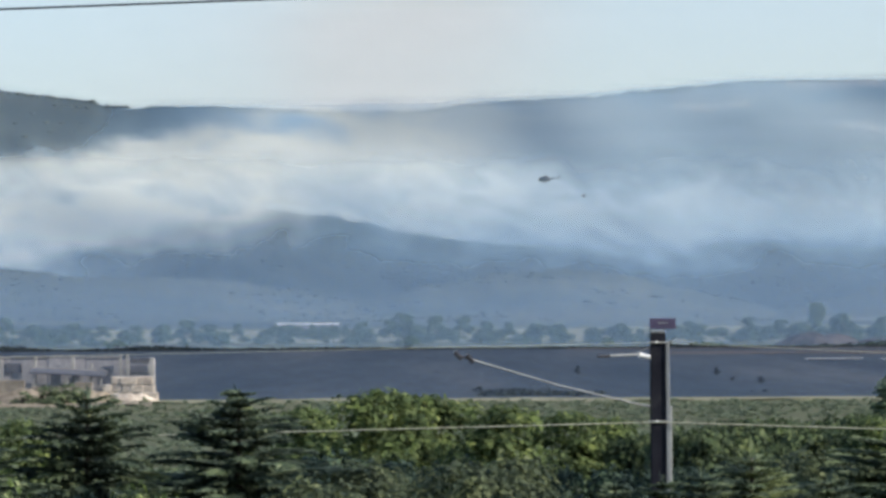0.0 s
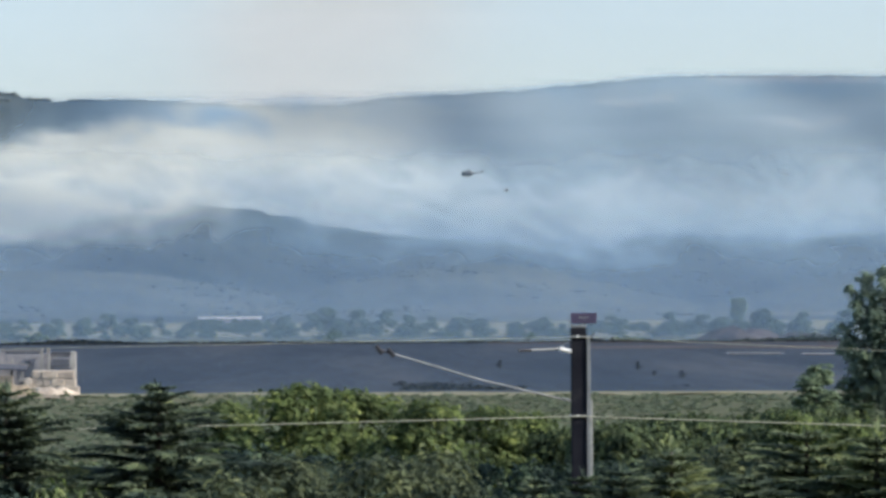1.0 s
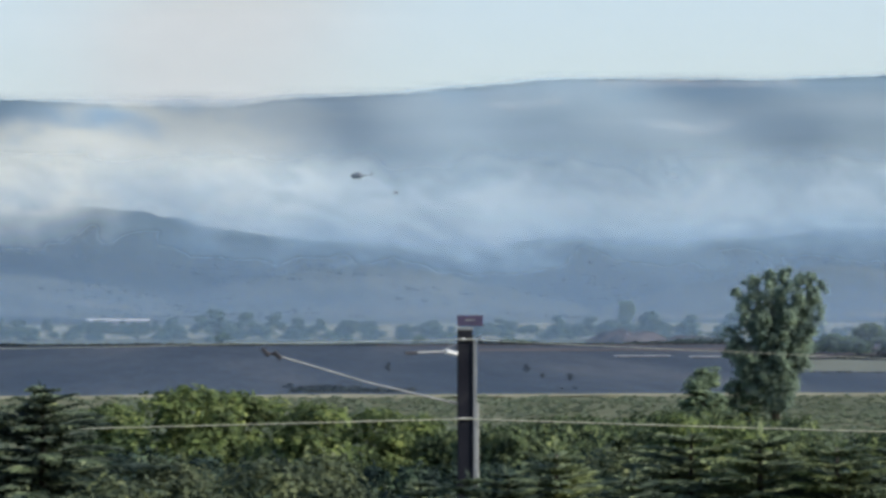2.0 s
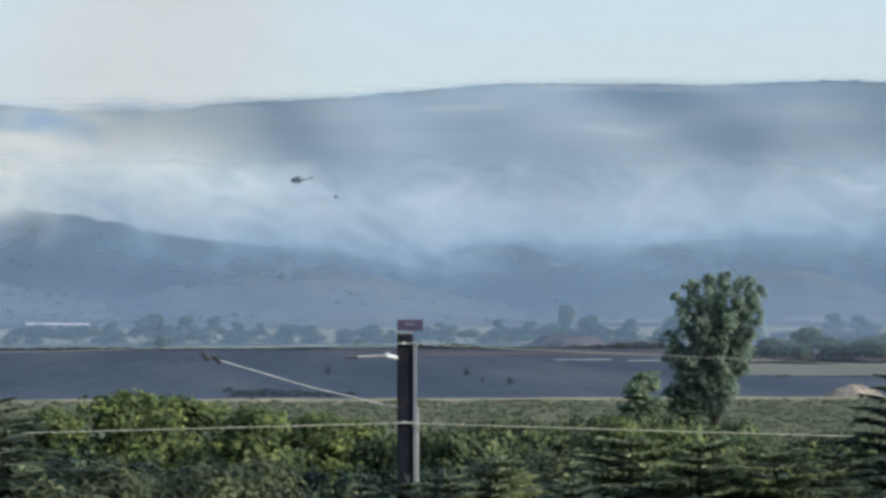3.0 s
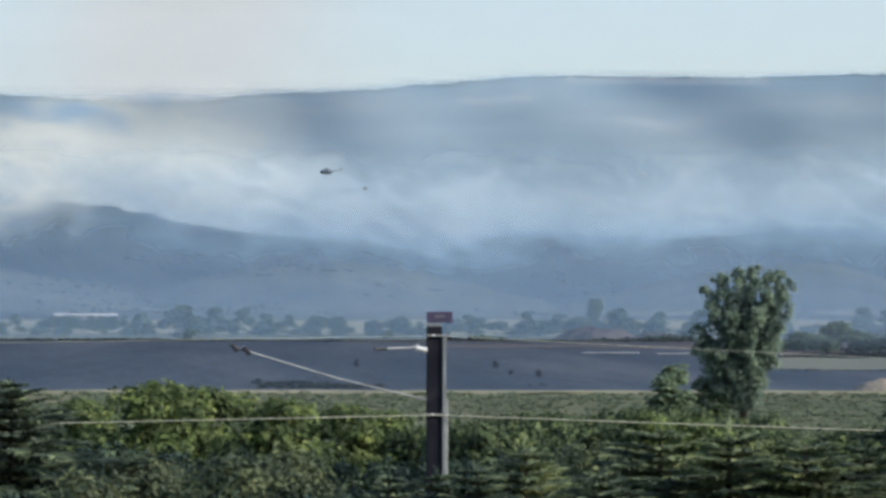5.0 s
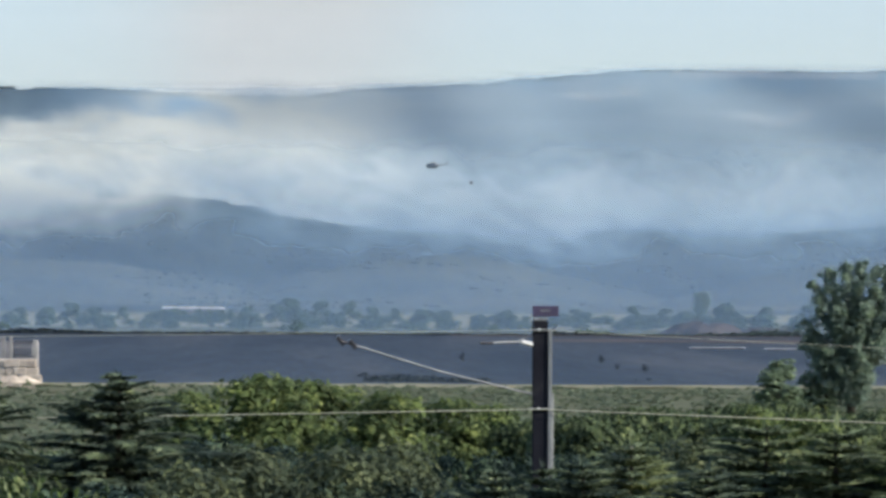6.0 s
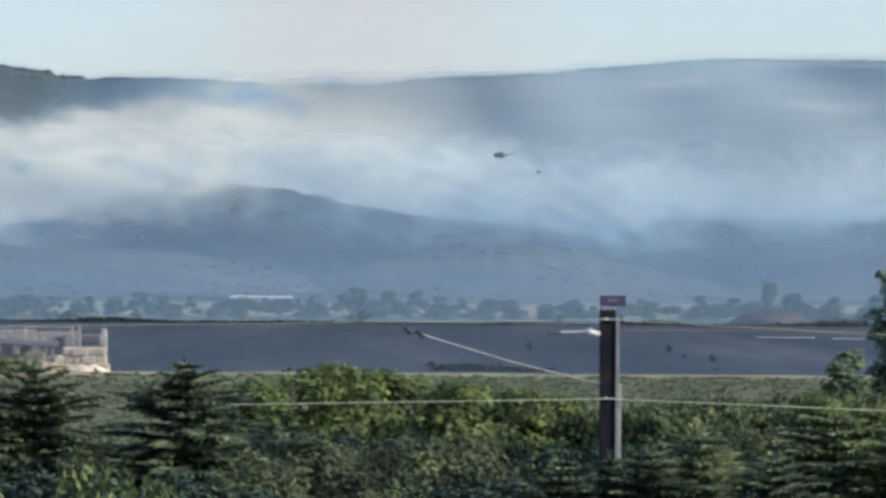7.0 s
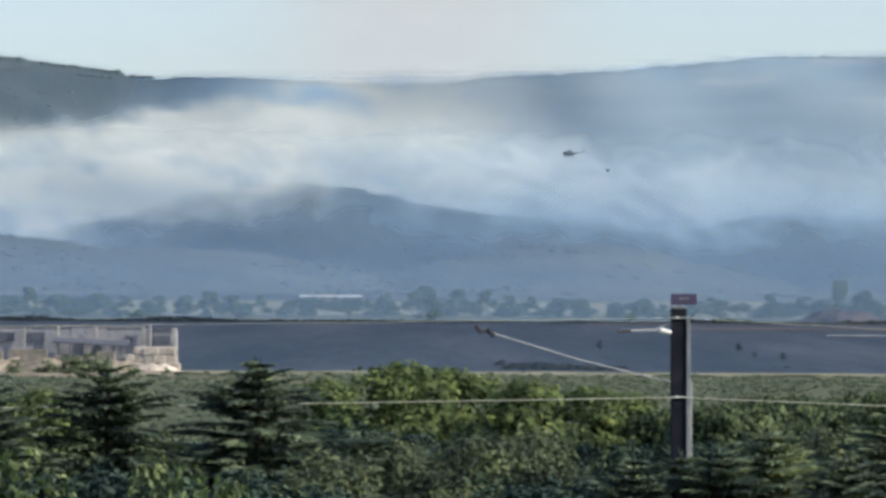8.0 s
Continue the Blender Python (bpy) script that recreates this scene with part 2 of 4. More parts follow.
def box(size, at=(0, 0, 0), bevel=0.0, turn=None):
    bm = bmesh.new()
    bmesh.ops.create_cube(bm, size=1, matrix=Matrix.Diagonal((*size, 1)))
    if bevel:
        bmesh.ops.bevel(bm, geom=bm.edges[:], offset=bevel, segments=2, affect="EDGES", profile=0.5)
    m = Matrix.Translation(at) @ (turn.to_4x4() if turn else Matrix())
    bmesh.ops.transform(bm, matrix=m, verts=bm.verts)
    return bm


def tube(points, radii, sides=8, caps=True):
    """A tube along points; radii one for each point."""
    bm = bmesh.new()
    pts = [Vector(p) for p in points]
    rings = []
    for i, p in enumerate(pts):
        way = (pts[min(i + 1, len(pts) - 1)] - pts[max(i - 1, 0)]).normalized()
        a = way.orthogonal().normalized() if abs(way.z) < 0.99 else Vector((1, 0, 0))
        if abs(way.z) < 0.99:
            a = way.cross(Vector((0, 0, 1))).normalized()
        b = way.cross(a).normalized()
        rings.append([bm.verts.new(p + (a * math.cos(k * math.tau / sides) + b * math.sin(k * math.tau / sides)) * radii[i]) for k in range(sides)])
    for r, s in zip(rings, rings[1:]):
        for k in range(sides):
            bm.faces.new((r[k], r[(k + 1) % sides], s[(k + 1) % sides], s[k]))
    if caps:
        bm.faces.new(rings[0])
        bm.faces.new(rings[-1][::-1])
    bmesh.ops.recalc_face_normals(bm, faces=bm.faces)
    return bm


def empty(name, at, label, category, group="", kind=""):
    ob = new(name)
    ob.location = at
    return tagged(ob, label, category, group, kind)


def ease(knots, x):
    """A smooth line through knots (x, y)."""
    if x <= knots[0][0]:
        return knots[0][1]
    for (a, ya), (b, yb) in zip(knots, knots[1:]):
        if x <= b:
            s = (x - a) / (b - a)
            return ya + (yb - ya) * (0.35 * s + 0.65 * s * s * (3 - 2 * s))
    return knots[-1][1]


def fbm(x, y, z=0.0, octaves=4):
    return noise.fractal(Vector((x, y, z)), 1.0, 2.0, octaves)


def bell(x, c, w):
    return math.exp(-((x - c) / w) ** 2)


# ---------------------------------------------------------------- ground and hills
def ground_sheet():
    xs = [-4500, -2500, -1200, -600, -300, -150, -60, 0, 60, 150, 300, 600, 1200, 2500, 4500]
    ys = [-1500, -400, -100, -30, 0, 20, 40, 60, 90, 130, 180, 240, 320, 420, 560, 720, 900, 1200, 1800, 2600, 4700]
    verts = [(x, y, 0) for y in ys for x in xs]
    n = len(xs)
    faces = [(j * n + i, j * n + i + 1, (j + 1) * n + i + 1, (j + 1) * n + i) for j in range(len(ys) - 1) for i in range(n - 1)]
    return tagged(new("ground", mesh_of("ground", verts, faces, M_GRASS)), "flat plain of dry green grass and scrub", "ground", kind="structure")


ground_sheet()


def patch(name, x0, x1, d0, d1, lift, material, label, category, wave=0.02):
    """A field lying on the plain between two distances, its rim uneven."""
    n = 90
    bm = bmesh.new()
    rows = []
    for k, (d, s) in enumerate(((d0 * 1.001, -1.0), (d0 * 1.004, 0), (d0 * 0.6 + d1 * 0.4, 0), (d1 * 0.998, 0), (d1 * 1.001, -1.0))):
        row = []
        for i in range(n + 1):
            x = x0 + (x1 - x0) * i / n
            dd = d * (1 + wave * fbm(x * 0.006 + d0, k * 0.3, 5.0))
            row.append(bm.verts.new((dd * (x - 784) / 5000, dd, lift if s == 0 else 0.0)))
        rows.append(row)
    for a, b in zip(rows, rows[1:]):
        for i in range(n):
            bm.faces.new((a[i], a[i + 1], b[i + 1], b[i]))
    return tagged(part(name, bm, material), label, category, kind="structure")


patch("burnt_field", -900, 2900, 247, 548, 0.06, M_BURNT, "wide bare burnt field, slate grey and matt", "field", 0.012)
patch("field_margin", -900, 2900, 240, 247, 0.12, M_PALE_FIELD, "pale strip of dry grass along the field", "grass strip", 0.010)
patch("sandy_ground", -900, 268, 233, 244, 0.16, M_EARTH, "bare sandy ground at the building site", "ground", 0.01)
patch("fallow_strip", 1180, 2300, 470, 500, 0.12, M_FALLOW, "brown fallow strip on the burnt field", "field", 0.02)
patch("fallow_strip", 1745, 2900, 396, 450, 0.12, M_FALLOW, "brown fallow strip beside the burnt field", "field", 0.02)
patch("fallow_strip", 1000, 2600, 530, 556, 0.14, M_FALLOW, "brown fallow strip along the field's far side", "field", 0.015)
patch("green_strip", 1745, 2900, 324, 390, 0.10, M_MEADOW, "strip of dull green grass in the burnt field", "grass strip", 0.03)
patch("pale_meadow", -900, 1090, 660, 1060, 0.10, M_PALE_FIELD, "pale green hazy meadow among the far trees", "meadow", 0.02)
patch("pale_meadow", 1100, 2900, 640, 1150, 0.10, M_PALE_FIELD, "pale green hazy meadow before the hills", "meadow", 0.02)


def hill(name, knots, foot, ridge, back, material, label, rough=1.0, step=10, rows=46):
    """A range of hills: it climbs from its foot to the ridge line and falls away behind."""
    x0, x1 = knots[0][0], knots[-1][0]
    cols = int((x1 - x0) / step)
    verts, faces = [], []
    for i in range(cols + 1):
        x = x0 + (x1 - x0) * i / cols
        top = EYE + ridge * (545 - ease(knots, x)) / 5000
        top = max(top, 0.5)
        top += ridge / 5000 * rough * (3.0 * fbm(x * 0.03, ridge) + 1.5 * fbm(x * 0.11, ridge))
        for j in range(rows + 1):
            s = j / rows
            if s <= 0.75:
                q = s / 0.75
                d = foot + (ridge - foot) * q
                h = top * (0.55 * q + 0.45 * q * q)
                h += top * 0.20 * math.sin(math.pi * q) * fbm(x * 0.0040 + q * 0.8, q * 2.6 + x * 0.001, ridge * 0.01) + ridge / 5000 * 3 * fbm(x * 0.03, q * 7, 3) * min(1, 4 * q * (1 - q))
            else:
                q = (s - 0.75) / 0.25
                d = ridge + (back - ridge) * q
                h = top * (1 - q * q)
            verts.append((d * (x - 784) / 5000, d, max(h, 0) - (0.5 if j in (0, rows) else 0)))
    n = rows + 1
    faces = [(i * n + j, (i + 1) * n + j, (i + 1) * n + j + 1, i * n + j + 1) for i in range(cols) for j in range(rows)]
    ob = new(name, mesh_of(name, verts, faces, material, smooth=True))
    return tagged(ob, label, "hill", kind="structure"), verts, cols, rows


FAR = [(-1500, 90), (-600, 110), (-300, 122), (-38, 146), (110, 165), (230, 185), (300, 182), (450, 186), (600, 196), (720, 193), (880, 177), (1000, 173), (1150, 159),
       (1330, 142), (1500, 141), (1700, 143), (1800, 137), (1930, 133), (2100, 137), (2500, 152), (3300, 190)]
PEAK = [(-500, 530), (-150, 500), (0, 470), (150, 438), (300, 396), (400, 373), (480, 369), (560, 379), (640, 393), (720, 412), (800, 424), (900, 433), (1020, 437), (1100, 450), (1200, 474), (1300, 506), (1400, 545), (1480, 564)]
SPUR = [(520, 564), (640, 536), (760, 506), (880, 486), (1000, 477), (1090, 486), (1200, 512), (1300, 534), (1400, 556), (1450, 564)]
EAST = [(1000, 540), (1120, 478), (1210, 446), (1280, 430), (1350, 425), (1450, 428), (1568, 432), (1700, 425), (1850, 408), (2018, 412), (2300, 430), (2800, 470), (3300, 520)]
WEST = [(-1400, 420), (-400, 450), (-100, 457), (0, 470), (150, 487), (300, 489), (400, 495), (520, 512), (600, 530), (660, 547), (730, 562)]
LOW = [(1330, 564), (1450, 538), (1550, 510), (1700, 487), (1800, 477), (1870, 478), (1940, 494), (2010, 518), (2100, 536), (2300, 540), (2900, 556)]
hills = [
    hill("hill_range", FAR, 2500, 3700, 4400, M_WOODS_FAR, "long high wooded ridge blurred by blue smoke", 1.2),
    hill("hill_east", EAST, 1700, 2350, 2900, M_WOODS, "rounded dark wooded hill half hidden by smoke"),
    hill("hill_peak", PEAK, 1600, 2050, 2400, M_WOODS, "dark rounded wooded hill before the smoke"),
    hill("hill_spur", SPUR, 1250, 1500, 1550, M_SCRUB, "long scrubby spur sloping down to the plain"),
    hill("hill_low", LOW, 1200, 1480, 1556, M_SCRUB, "low hazy foothill with scrub"),
    hill("hill_west", WEST, 1150, 1450, 1550, M_SCRUB, "low scrubby foothill with faint gullies"),
]


def hill_field(source, x0, x1, knots_x0, j0, j1, step, label, material=None):
    """A pale field lying on a slope, its rim ragged."""
    _, verts, cols, rows = source
    i0, i1 = int((x0 - knots_x0) / step), int((x1 - knots_x0) / step)
    bm = bmesh.new()
    grid = {}
    for i in range(i0, i1):
        s = (i - i0) / (i1 - i0)
        for j in range(j0, j1):
            mid = (j + 0.5 - j0) / (j1 - j0)
            if abs(mid - 0.5) > 0.5 * math.sin(math.pi * s) ** 0.4 + 0.45 * fbm(i * 0.2, j * 0.7, 3):
                continue
            for k in ((i, j), (i + 1, j), (i + 1, j + 1), (i, j + 1)):
                if k not in grid:
                    v = verts[k[0] * (rows + 1) + k[1]]
                    grid[k] = bm.verts.new((v[0], v[1] - 2.0, v[2] + 1.5))
            bm.faces.new([grid[k] for k in ((i, j), (i + 1, j), (i + 1, j + 1), (i, j + 1))])
    return tagged(part("hill_field", bm, material or M_HILL_FIELD, smooth=True), label, "field", kind="structure")


hill_field(hills[0], 1180, 1330, -1500, 31, 32, 10, "pale bare field high on the ridge")
hill_field(hills[0], 1390, 1760, -1500, 33, 34, 10, "long pale field along the top of the ridge")
hill_field(hills[0], 1470, 1640, -1500, 28, 29, 10, "pale hazy field on the slope of the ridge")
hill_field(hills[0], 190, 290, -1500, 28, 29, 10, "pale hazy clearing on the wooded ridge")
hill_field(hills[0], 925, 1130, -1500, 28, 30, 10, "dark wood on the slope of the ridge", M_WOODS)
hill_field(hills[0], 1130, 1340, -1500, 29, 30, 10, "dark strip of wood on the slope of the ridge", M_WOODS)
hill_field(hills[4], 1390, 1800, 1330, 2, 6, 10, "pale green hazy field at the foot of the hill", M_PALE_FIELD)
hill_field(hills[4], 1830, 2600, 1330, 1, 6, 10, "pale green hazy field at the foot of the hill", M_PALE_FIELD)
hill_field(hills[5], -300, 260, -1400, 1, 5, 10, "pale green hazy field at the foot of the hill", M_MEADOW)
hill_field(hills[5], 330, 640, -1400, 3, 6, 10, "pale green hazy field at the foot of the hill", M_MEADOW)


def woods(name, source, count, size, label, material, low=0.1, crest=0.45, gaps=0.04):
    """Trees on a slope, too many to count: small uneven crowns, thicker along the crest."""
    _, verts, cols, rows = source
    rng = np.random.default_rng(len(name) + count)
    base = np.array([(0, 0, 1), (0, 0, -0.3), (1, 0, 0.2), (-1, 0, 0.2), (0, 1, 0.2), (0, -1, 0.2), (0.6, 0.6, 0.7), (-0.6, 0.55, 0.75), (0.5, -0.6, 0.7), (-0.6, -0.6, 0.65)])
    tri = [(0, 6, 8), (0, 8, 9), (0, 9, 7), (0, 7, 6), (6, 2, 8), (8, 5, 9), (9, 3, 7), (7, 4, 6), (8, 2, 5), (9, 5, 3), (7, 3, 4), (6, 4, 2), (1, 5, 2), (1, 3, 5), (1, 4, 3), (1, 2, 4)]
    out, faces = [], []
    top = int(rows * 0.75)
    for k in range(count):
        i = rng.integers(0, cols + 1)
        j = top - int(abs(rng.normal(0, 1.2))) if rng.random() < crest else rng.integers(int(rows * low), top)
        v = verts[i * (rows + 1) + j]
        if fbm(v[0] * 0.012 + v[2] * 0.01, v[1] * 0.012, 2.0) < gaps:
            continue
        s = size * rng.uniform(0.5, 1.5)
        c = np.array(v) + rng.normal(0, 3, 3) * (1, 1, 0)
        out.append(base * (s * rng.uniform(0.9, 1.6), s, s * rng.uniform(0.5, 0.95)) * rng.uniform(0.75, 1.25, (10, 1)) + c)
        o = 10 * (len(out) - 1)
        faces += [(a + o, b + o, c2 + o) for a, b, c2 in tri]
    return tagged(new(name, mesh_of(name, np.concatenate(out), faces, material, smooth=True)), label, "woods", kind="stuff")


woods("ridge_woods", hills[0], 6500, 3.0, "scattered trees along the far ridge", M_RIDGE_WOODS, gaps=-0.05)
woods("hill_woods", hills[1], 8000, 1.7, "dark woods on the rounded hill", M_FAR_WOODS, crest=0.15, gaps=0.05)
woods("hill_woods", hills[2], 9000, 1.5, "dark woods on the peak before the smoke", M_FAR_WOODS, crest=0.2, gaps=0.06)
woods("hill_woods", hills[3], 1500, 1.0, "woods and scrub on the spur", M_WEEDY_WOODS, crest=0.1, gaps=0.16)
woods("hill_woods", hills[5], 3000, 1.0, "scrub on the low foothill", M_WEEDY_WOODS, crest=0.1, gaps=0.10)


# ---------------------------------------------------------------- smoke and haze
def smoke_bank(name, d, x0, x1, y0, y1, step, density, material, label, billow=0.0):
    """Smoke or haze standing at d metres: one thin sheet, flat or billowing, whose density thins out to its rims."""
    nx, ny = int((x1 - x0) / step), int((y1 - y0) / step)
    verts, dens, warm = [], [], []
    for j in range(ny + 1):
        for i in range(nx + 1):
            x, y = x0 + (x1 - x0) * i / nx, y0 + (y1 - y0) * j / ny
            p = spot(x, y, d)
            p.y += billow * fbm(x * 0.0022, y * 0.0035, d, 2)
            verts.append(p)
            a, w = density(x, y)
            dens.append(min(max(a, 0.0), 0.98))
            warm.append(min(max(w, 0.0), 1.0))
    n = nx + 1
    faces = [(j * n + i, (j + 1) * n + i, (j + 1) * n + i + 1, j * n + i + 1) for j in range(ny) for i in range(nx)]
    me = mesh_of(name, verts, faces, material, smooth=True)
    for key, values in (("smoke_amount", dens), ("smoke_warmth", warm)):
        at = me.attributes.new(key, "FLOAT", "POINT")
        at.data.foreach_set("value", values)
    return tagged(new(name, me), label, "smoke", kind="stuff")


def ramp(x, a, b):
    s = min(max((x - a) / (b - a), 0), 1)
    return s * s * (3 - 2 * s)


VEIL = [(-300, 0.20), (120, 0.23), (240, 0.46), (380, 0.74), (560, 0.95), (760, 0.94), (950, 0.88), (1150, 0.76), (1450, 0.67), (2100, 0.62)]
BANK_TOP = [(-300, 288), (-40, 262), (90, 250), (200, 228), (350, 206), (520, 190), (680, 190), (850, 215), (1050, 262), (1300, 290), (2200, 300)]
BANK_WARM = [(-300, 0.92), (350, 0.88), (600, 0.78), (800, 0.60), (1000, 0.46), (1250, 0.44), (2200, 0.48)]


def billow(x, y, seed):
    """Rounded lobes of smoke drifting up to the right, for its density and for shading put into its colour."""
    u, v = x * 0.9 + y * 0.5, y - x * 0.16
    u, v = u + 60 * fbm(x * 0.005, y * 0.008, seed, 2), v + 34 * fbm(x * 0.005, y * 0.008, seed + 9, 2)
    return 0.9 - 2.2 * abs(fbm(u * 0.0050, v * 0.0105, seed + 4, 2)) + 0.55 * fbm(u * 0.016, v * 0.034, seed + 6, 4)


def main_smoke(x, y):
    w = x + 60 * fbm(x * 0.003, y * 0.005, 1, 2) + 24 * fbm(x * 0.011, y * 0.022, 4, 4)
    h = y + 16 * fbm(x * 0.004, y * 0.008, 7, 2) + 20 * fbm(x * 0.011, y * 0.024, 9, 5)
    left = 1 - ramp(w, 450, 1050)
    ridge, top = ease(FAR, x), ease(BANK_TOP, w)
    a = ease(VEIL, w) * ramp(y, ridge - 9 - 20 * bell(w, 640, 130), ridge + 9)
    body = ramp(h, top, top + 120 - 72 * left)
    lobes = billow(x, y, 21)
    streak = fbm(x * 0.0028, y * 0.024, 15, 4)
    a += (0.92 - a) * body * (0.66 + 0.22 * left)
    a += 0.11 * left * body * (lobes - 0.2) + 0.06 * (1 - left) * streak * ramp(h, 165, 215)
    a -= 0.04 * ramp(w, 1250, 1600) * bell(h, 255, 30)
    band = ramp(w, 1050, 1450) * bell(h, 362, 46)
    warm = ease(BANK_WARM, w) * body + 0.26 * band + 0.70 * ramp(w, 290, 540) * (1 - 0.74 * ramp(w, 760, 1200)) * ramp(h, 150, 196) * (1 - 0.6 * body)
    # lobes shade the colour too: pale on them, blue-dark between
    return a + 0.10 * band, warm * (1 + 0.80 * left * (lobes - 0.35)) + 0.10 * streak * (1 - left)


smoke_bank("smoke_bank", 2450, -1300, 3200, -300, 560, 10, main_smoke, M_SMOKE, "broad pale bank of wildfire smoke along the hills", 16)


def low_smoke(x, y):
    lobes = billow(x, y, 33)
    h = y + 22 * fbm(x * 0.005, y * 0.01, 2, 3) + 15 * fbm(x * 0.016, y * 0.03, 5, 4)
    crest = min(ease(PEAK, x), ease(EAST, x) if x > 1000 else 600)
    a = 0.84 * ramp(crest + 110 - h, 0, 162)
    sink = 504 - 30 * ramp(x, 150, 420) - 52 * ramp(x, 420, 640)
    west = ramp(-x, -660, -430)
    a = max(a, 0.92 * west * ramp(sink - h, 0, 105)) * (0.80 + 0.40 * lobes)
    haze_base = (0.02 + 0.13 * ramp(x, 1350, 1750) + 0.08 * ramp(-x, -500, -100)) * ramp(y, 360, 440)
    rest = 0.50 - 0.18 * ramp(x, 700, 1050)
    # shading of the lobes goes into the colour mix here as well
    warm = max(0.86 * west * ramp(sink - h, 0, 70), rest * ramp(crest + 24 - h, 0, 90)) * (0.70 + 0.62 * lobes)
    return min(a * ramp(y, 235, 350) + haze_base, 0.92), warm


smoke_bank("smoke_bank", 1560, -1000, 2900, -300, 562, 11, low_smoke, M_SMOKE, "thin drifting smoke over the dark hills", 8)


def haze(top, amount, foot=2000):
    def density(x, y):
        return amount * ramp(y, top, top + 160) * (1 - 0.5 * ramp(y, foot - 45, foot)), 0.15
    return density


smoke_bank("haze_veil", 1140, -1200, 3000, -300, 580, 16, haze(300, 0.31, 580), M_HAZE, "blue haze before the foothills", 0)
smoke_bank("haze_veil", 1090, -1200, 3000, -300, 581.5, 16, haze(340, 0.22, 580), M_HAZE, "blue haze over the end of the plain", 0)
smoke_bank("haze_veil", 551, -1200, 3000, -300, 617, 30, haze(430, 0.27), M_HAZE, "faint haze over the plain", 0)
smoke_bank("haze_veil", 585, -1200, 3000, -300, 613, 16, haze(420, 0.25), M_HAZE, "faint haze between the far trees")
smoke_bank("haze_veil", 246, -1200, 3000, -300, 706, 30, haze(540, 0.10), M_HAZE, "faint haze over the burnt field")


def high_smoke(x, y):
    w = x + 120 * fbm(x * 0.002, y * 0.003, 3, 3)
    h = y + 50 * fbm(x * 0.003, y * 0.006, 8, 3)
    # the constant 0.52 spreads this sheet over the whole sky to pale it
    return 0.45 * bell(w, 640 + 0.3 * (200 - y), 300) * ramp(h, -200, 190) + 0.20 * bell(h, 30, 70) * bell(w, 720, 260) + 0.52, 0.25 + 0.65 * bell(w, 700, 330)


def side_haze(x, y):
    return 0.19 * ramp(x, 1690, 1860) * ramp(y, 480, 590) * (1 - 0.9 * ramp(y, 612, 634)), 0.30


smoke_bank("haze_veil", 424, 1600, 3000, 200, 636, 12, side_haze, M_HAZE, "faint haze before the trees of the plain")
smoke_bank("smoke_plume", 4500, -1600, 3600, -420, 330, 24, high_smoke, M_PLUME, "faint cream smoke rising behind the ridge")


# ---------------------------------------------------------------- trees
def leaf_mesh(name, centres, normals, size, material, rng, slim=0.55):
    """Bent leaves of two triangles at the given centres."""
    n = len(centres)
    a = np.cross(normals, rng.normal(size=(n, 3)))
    a /= np.linalg.norm(a, axis=1)[:, None] + 1e-9
    b = np.cross(normals, a)
    s = (size * rng.uniform(0.6, 1.35, n))[:, None]
    lift = normals * s * rng.uniform(-0.25, 0.35, (n, 1))
    quad = np.stack([centres - a * s, centres - b * s * slim + lift, centres + a * s, centres + b * s * slim + lift], 1).reshape(-1, 3)
    faces = np.arange(n * 4).reshape(n, 4)
    tri = np.concatenate([faces[:, [0, 1, 2]], faces[:, [0, 2, 3]]])
    return mesh_of(name, quad, tri, material)


def crown_points(rng, clumps, per, flat=0.8):
    """Leaf places: shells of leaves round many clump centres, so that gaps and lobes stay."""
    pts, nor = [], []
    for c, r in clumps:
        d = rng.normal(size=(per, 3))
        d /= np.linalg.norm(d, axis=1)[:, None]
        d[:, 2] = np.where(d[:, 2] < -0.3, -d[:, 2], d[:, 2])
        rad = r * rng.uniform(0.55, 1.08, (per, 1)) * (1 + 0.25 * np.sin(d[:, :1] * 7 + c[0] * 3) * np.cos(d[:, 1:2] * 6))
        pts.append(np.array(c) + d * rad * (1, 1, flat))
        up = d + rng.normal(0, 0.5, (per, 3)) + (0, 0, 0.7)
        nor.append(up / np.linalg.norm(up, axis=1)[:, None])
    return np.concatenate(pts), np.concatenate(nor)


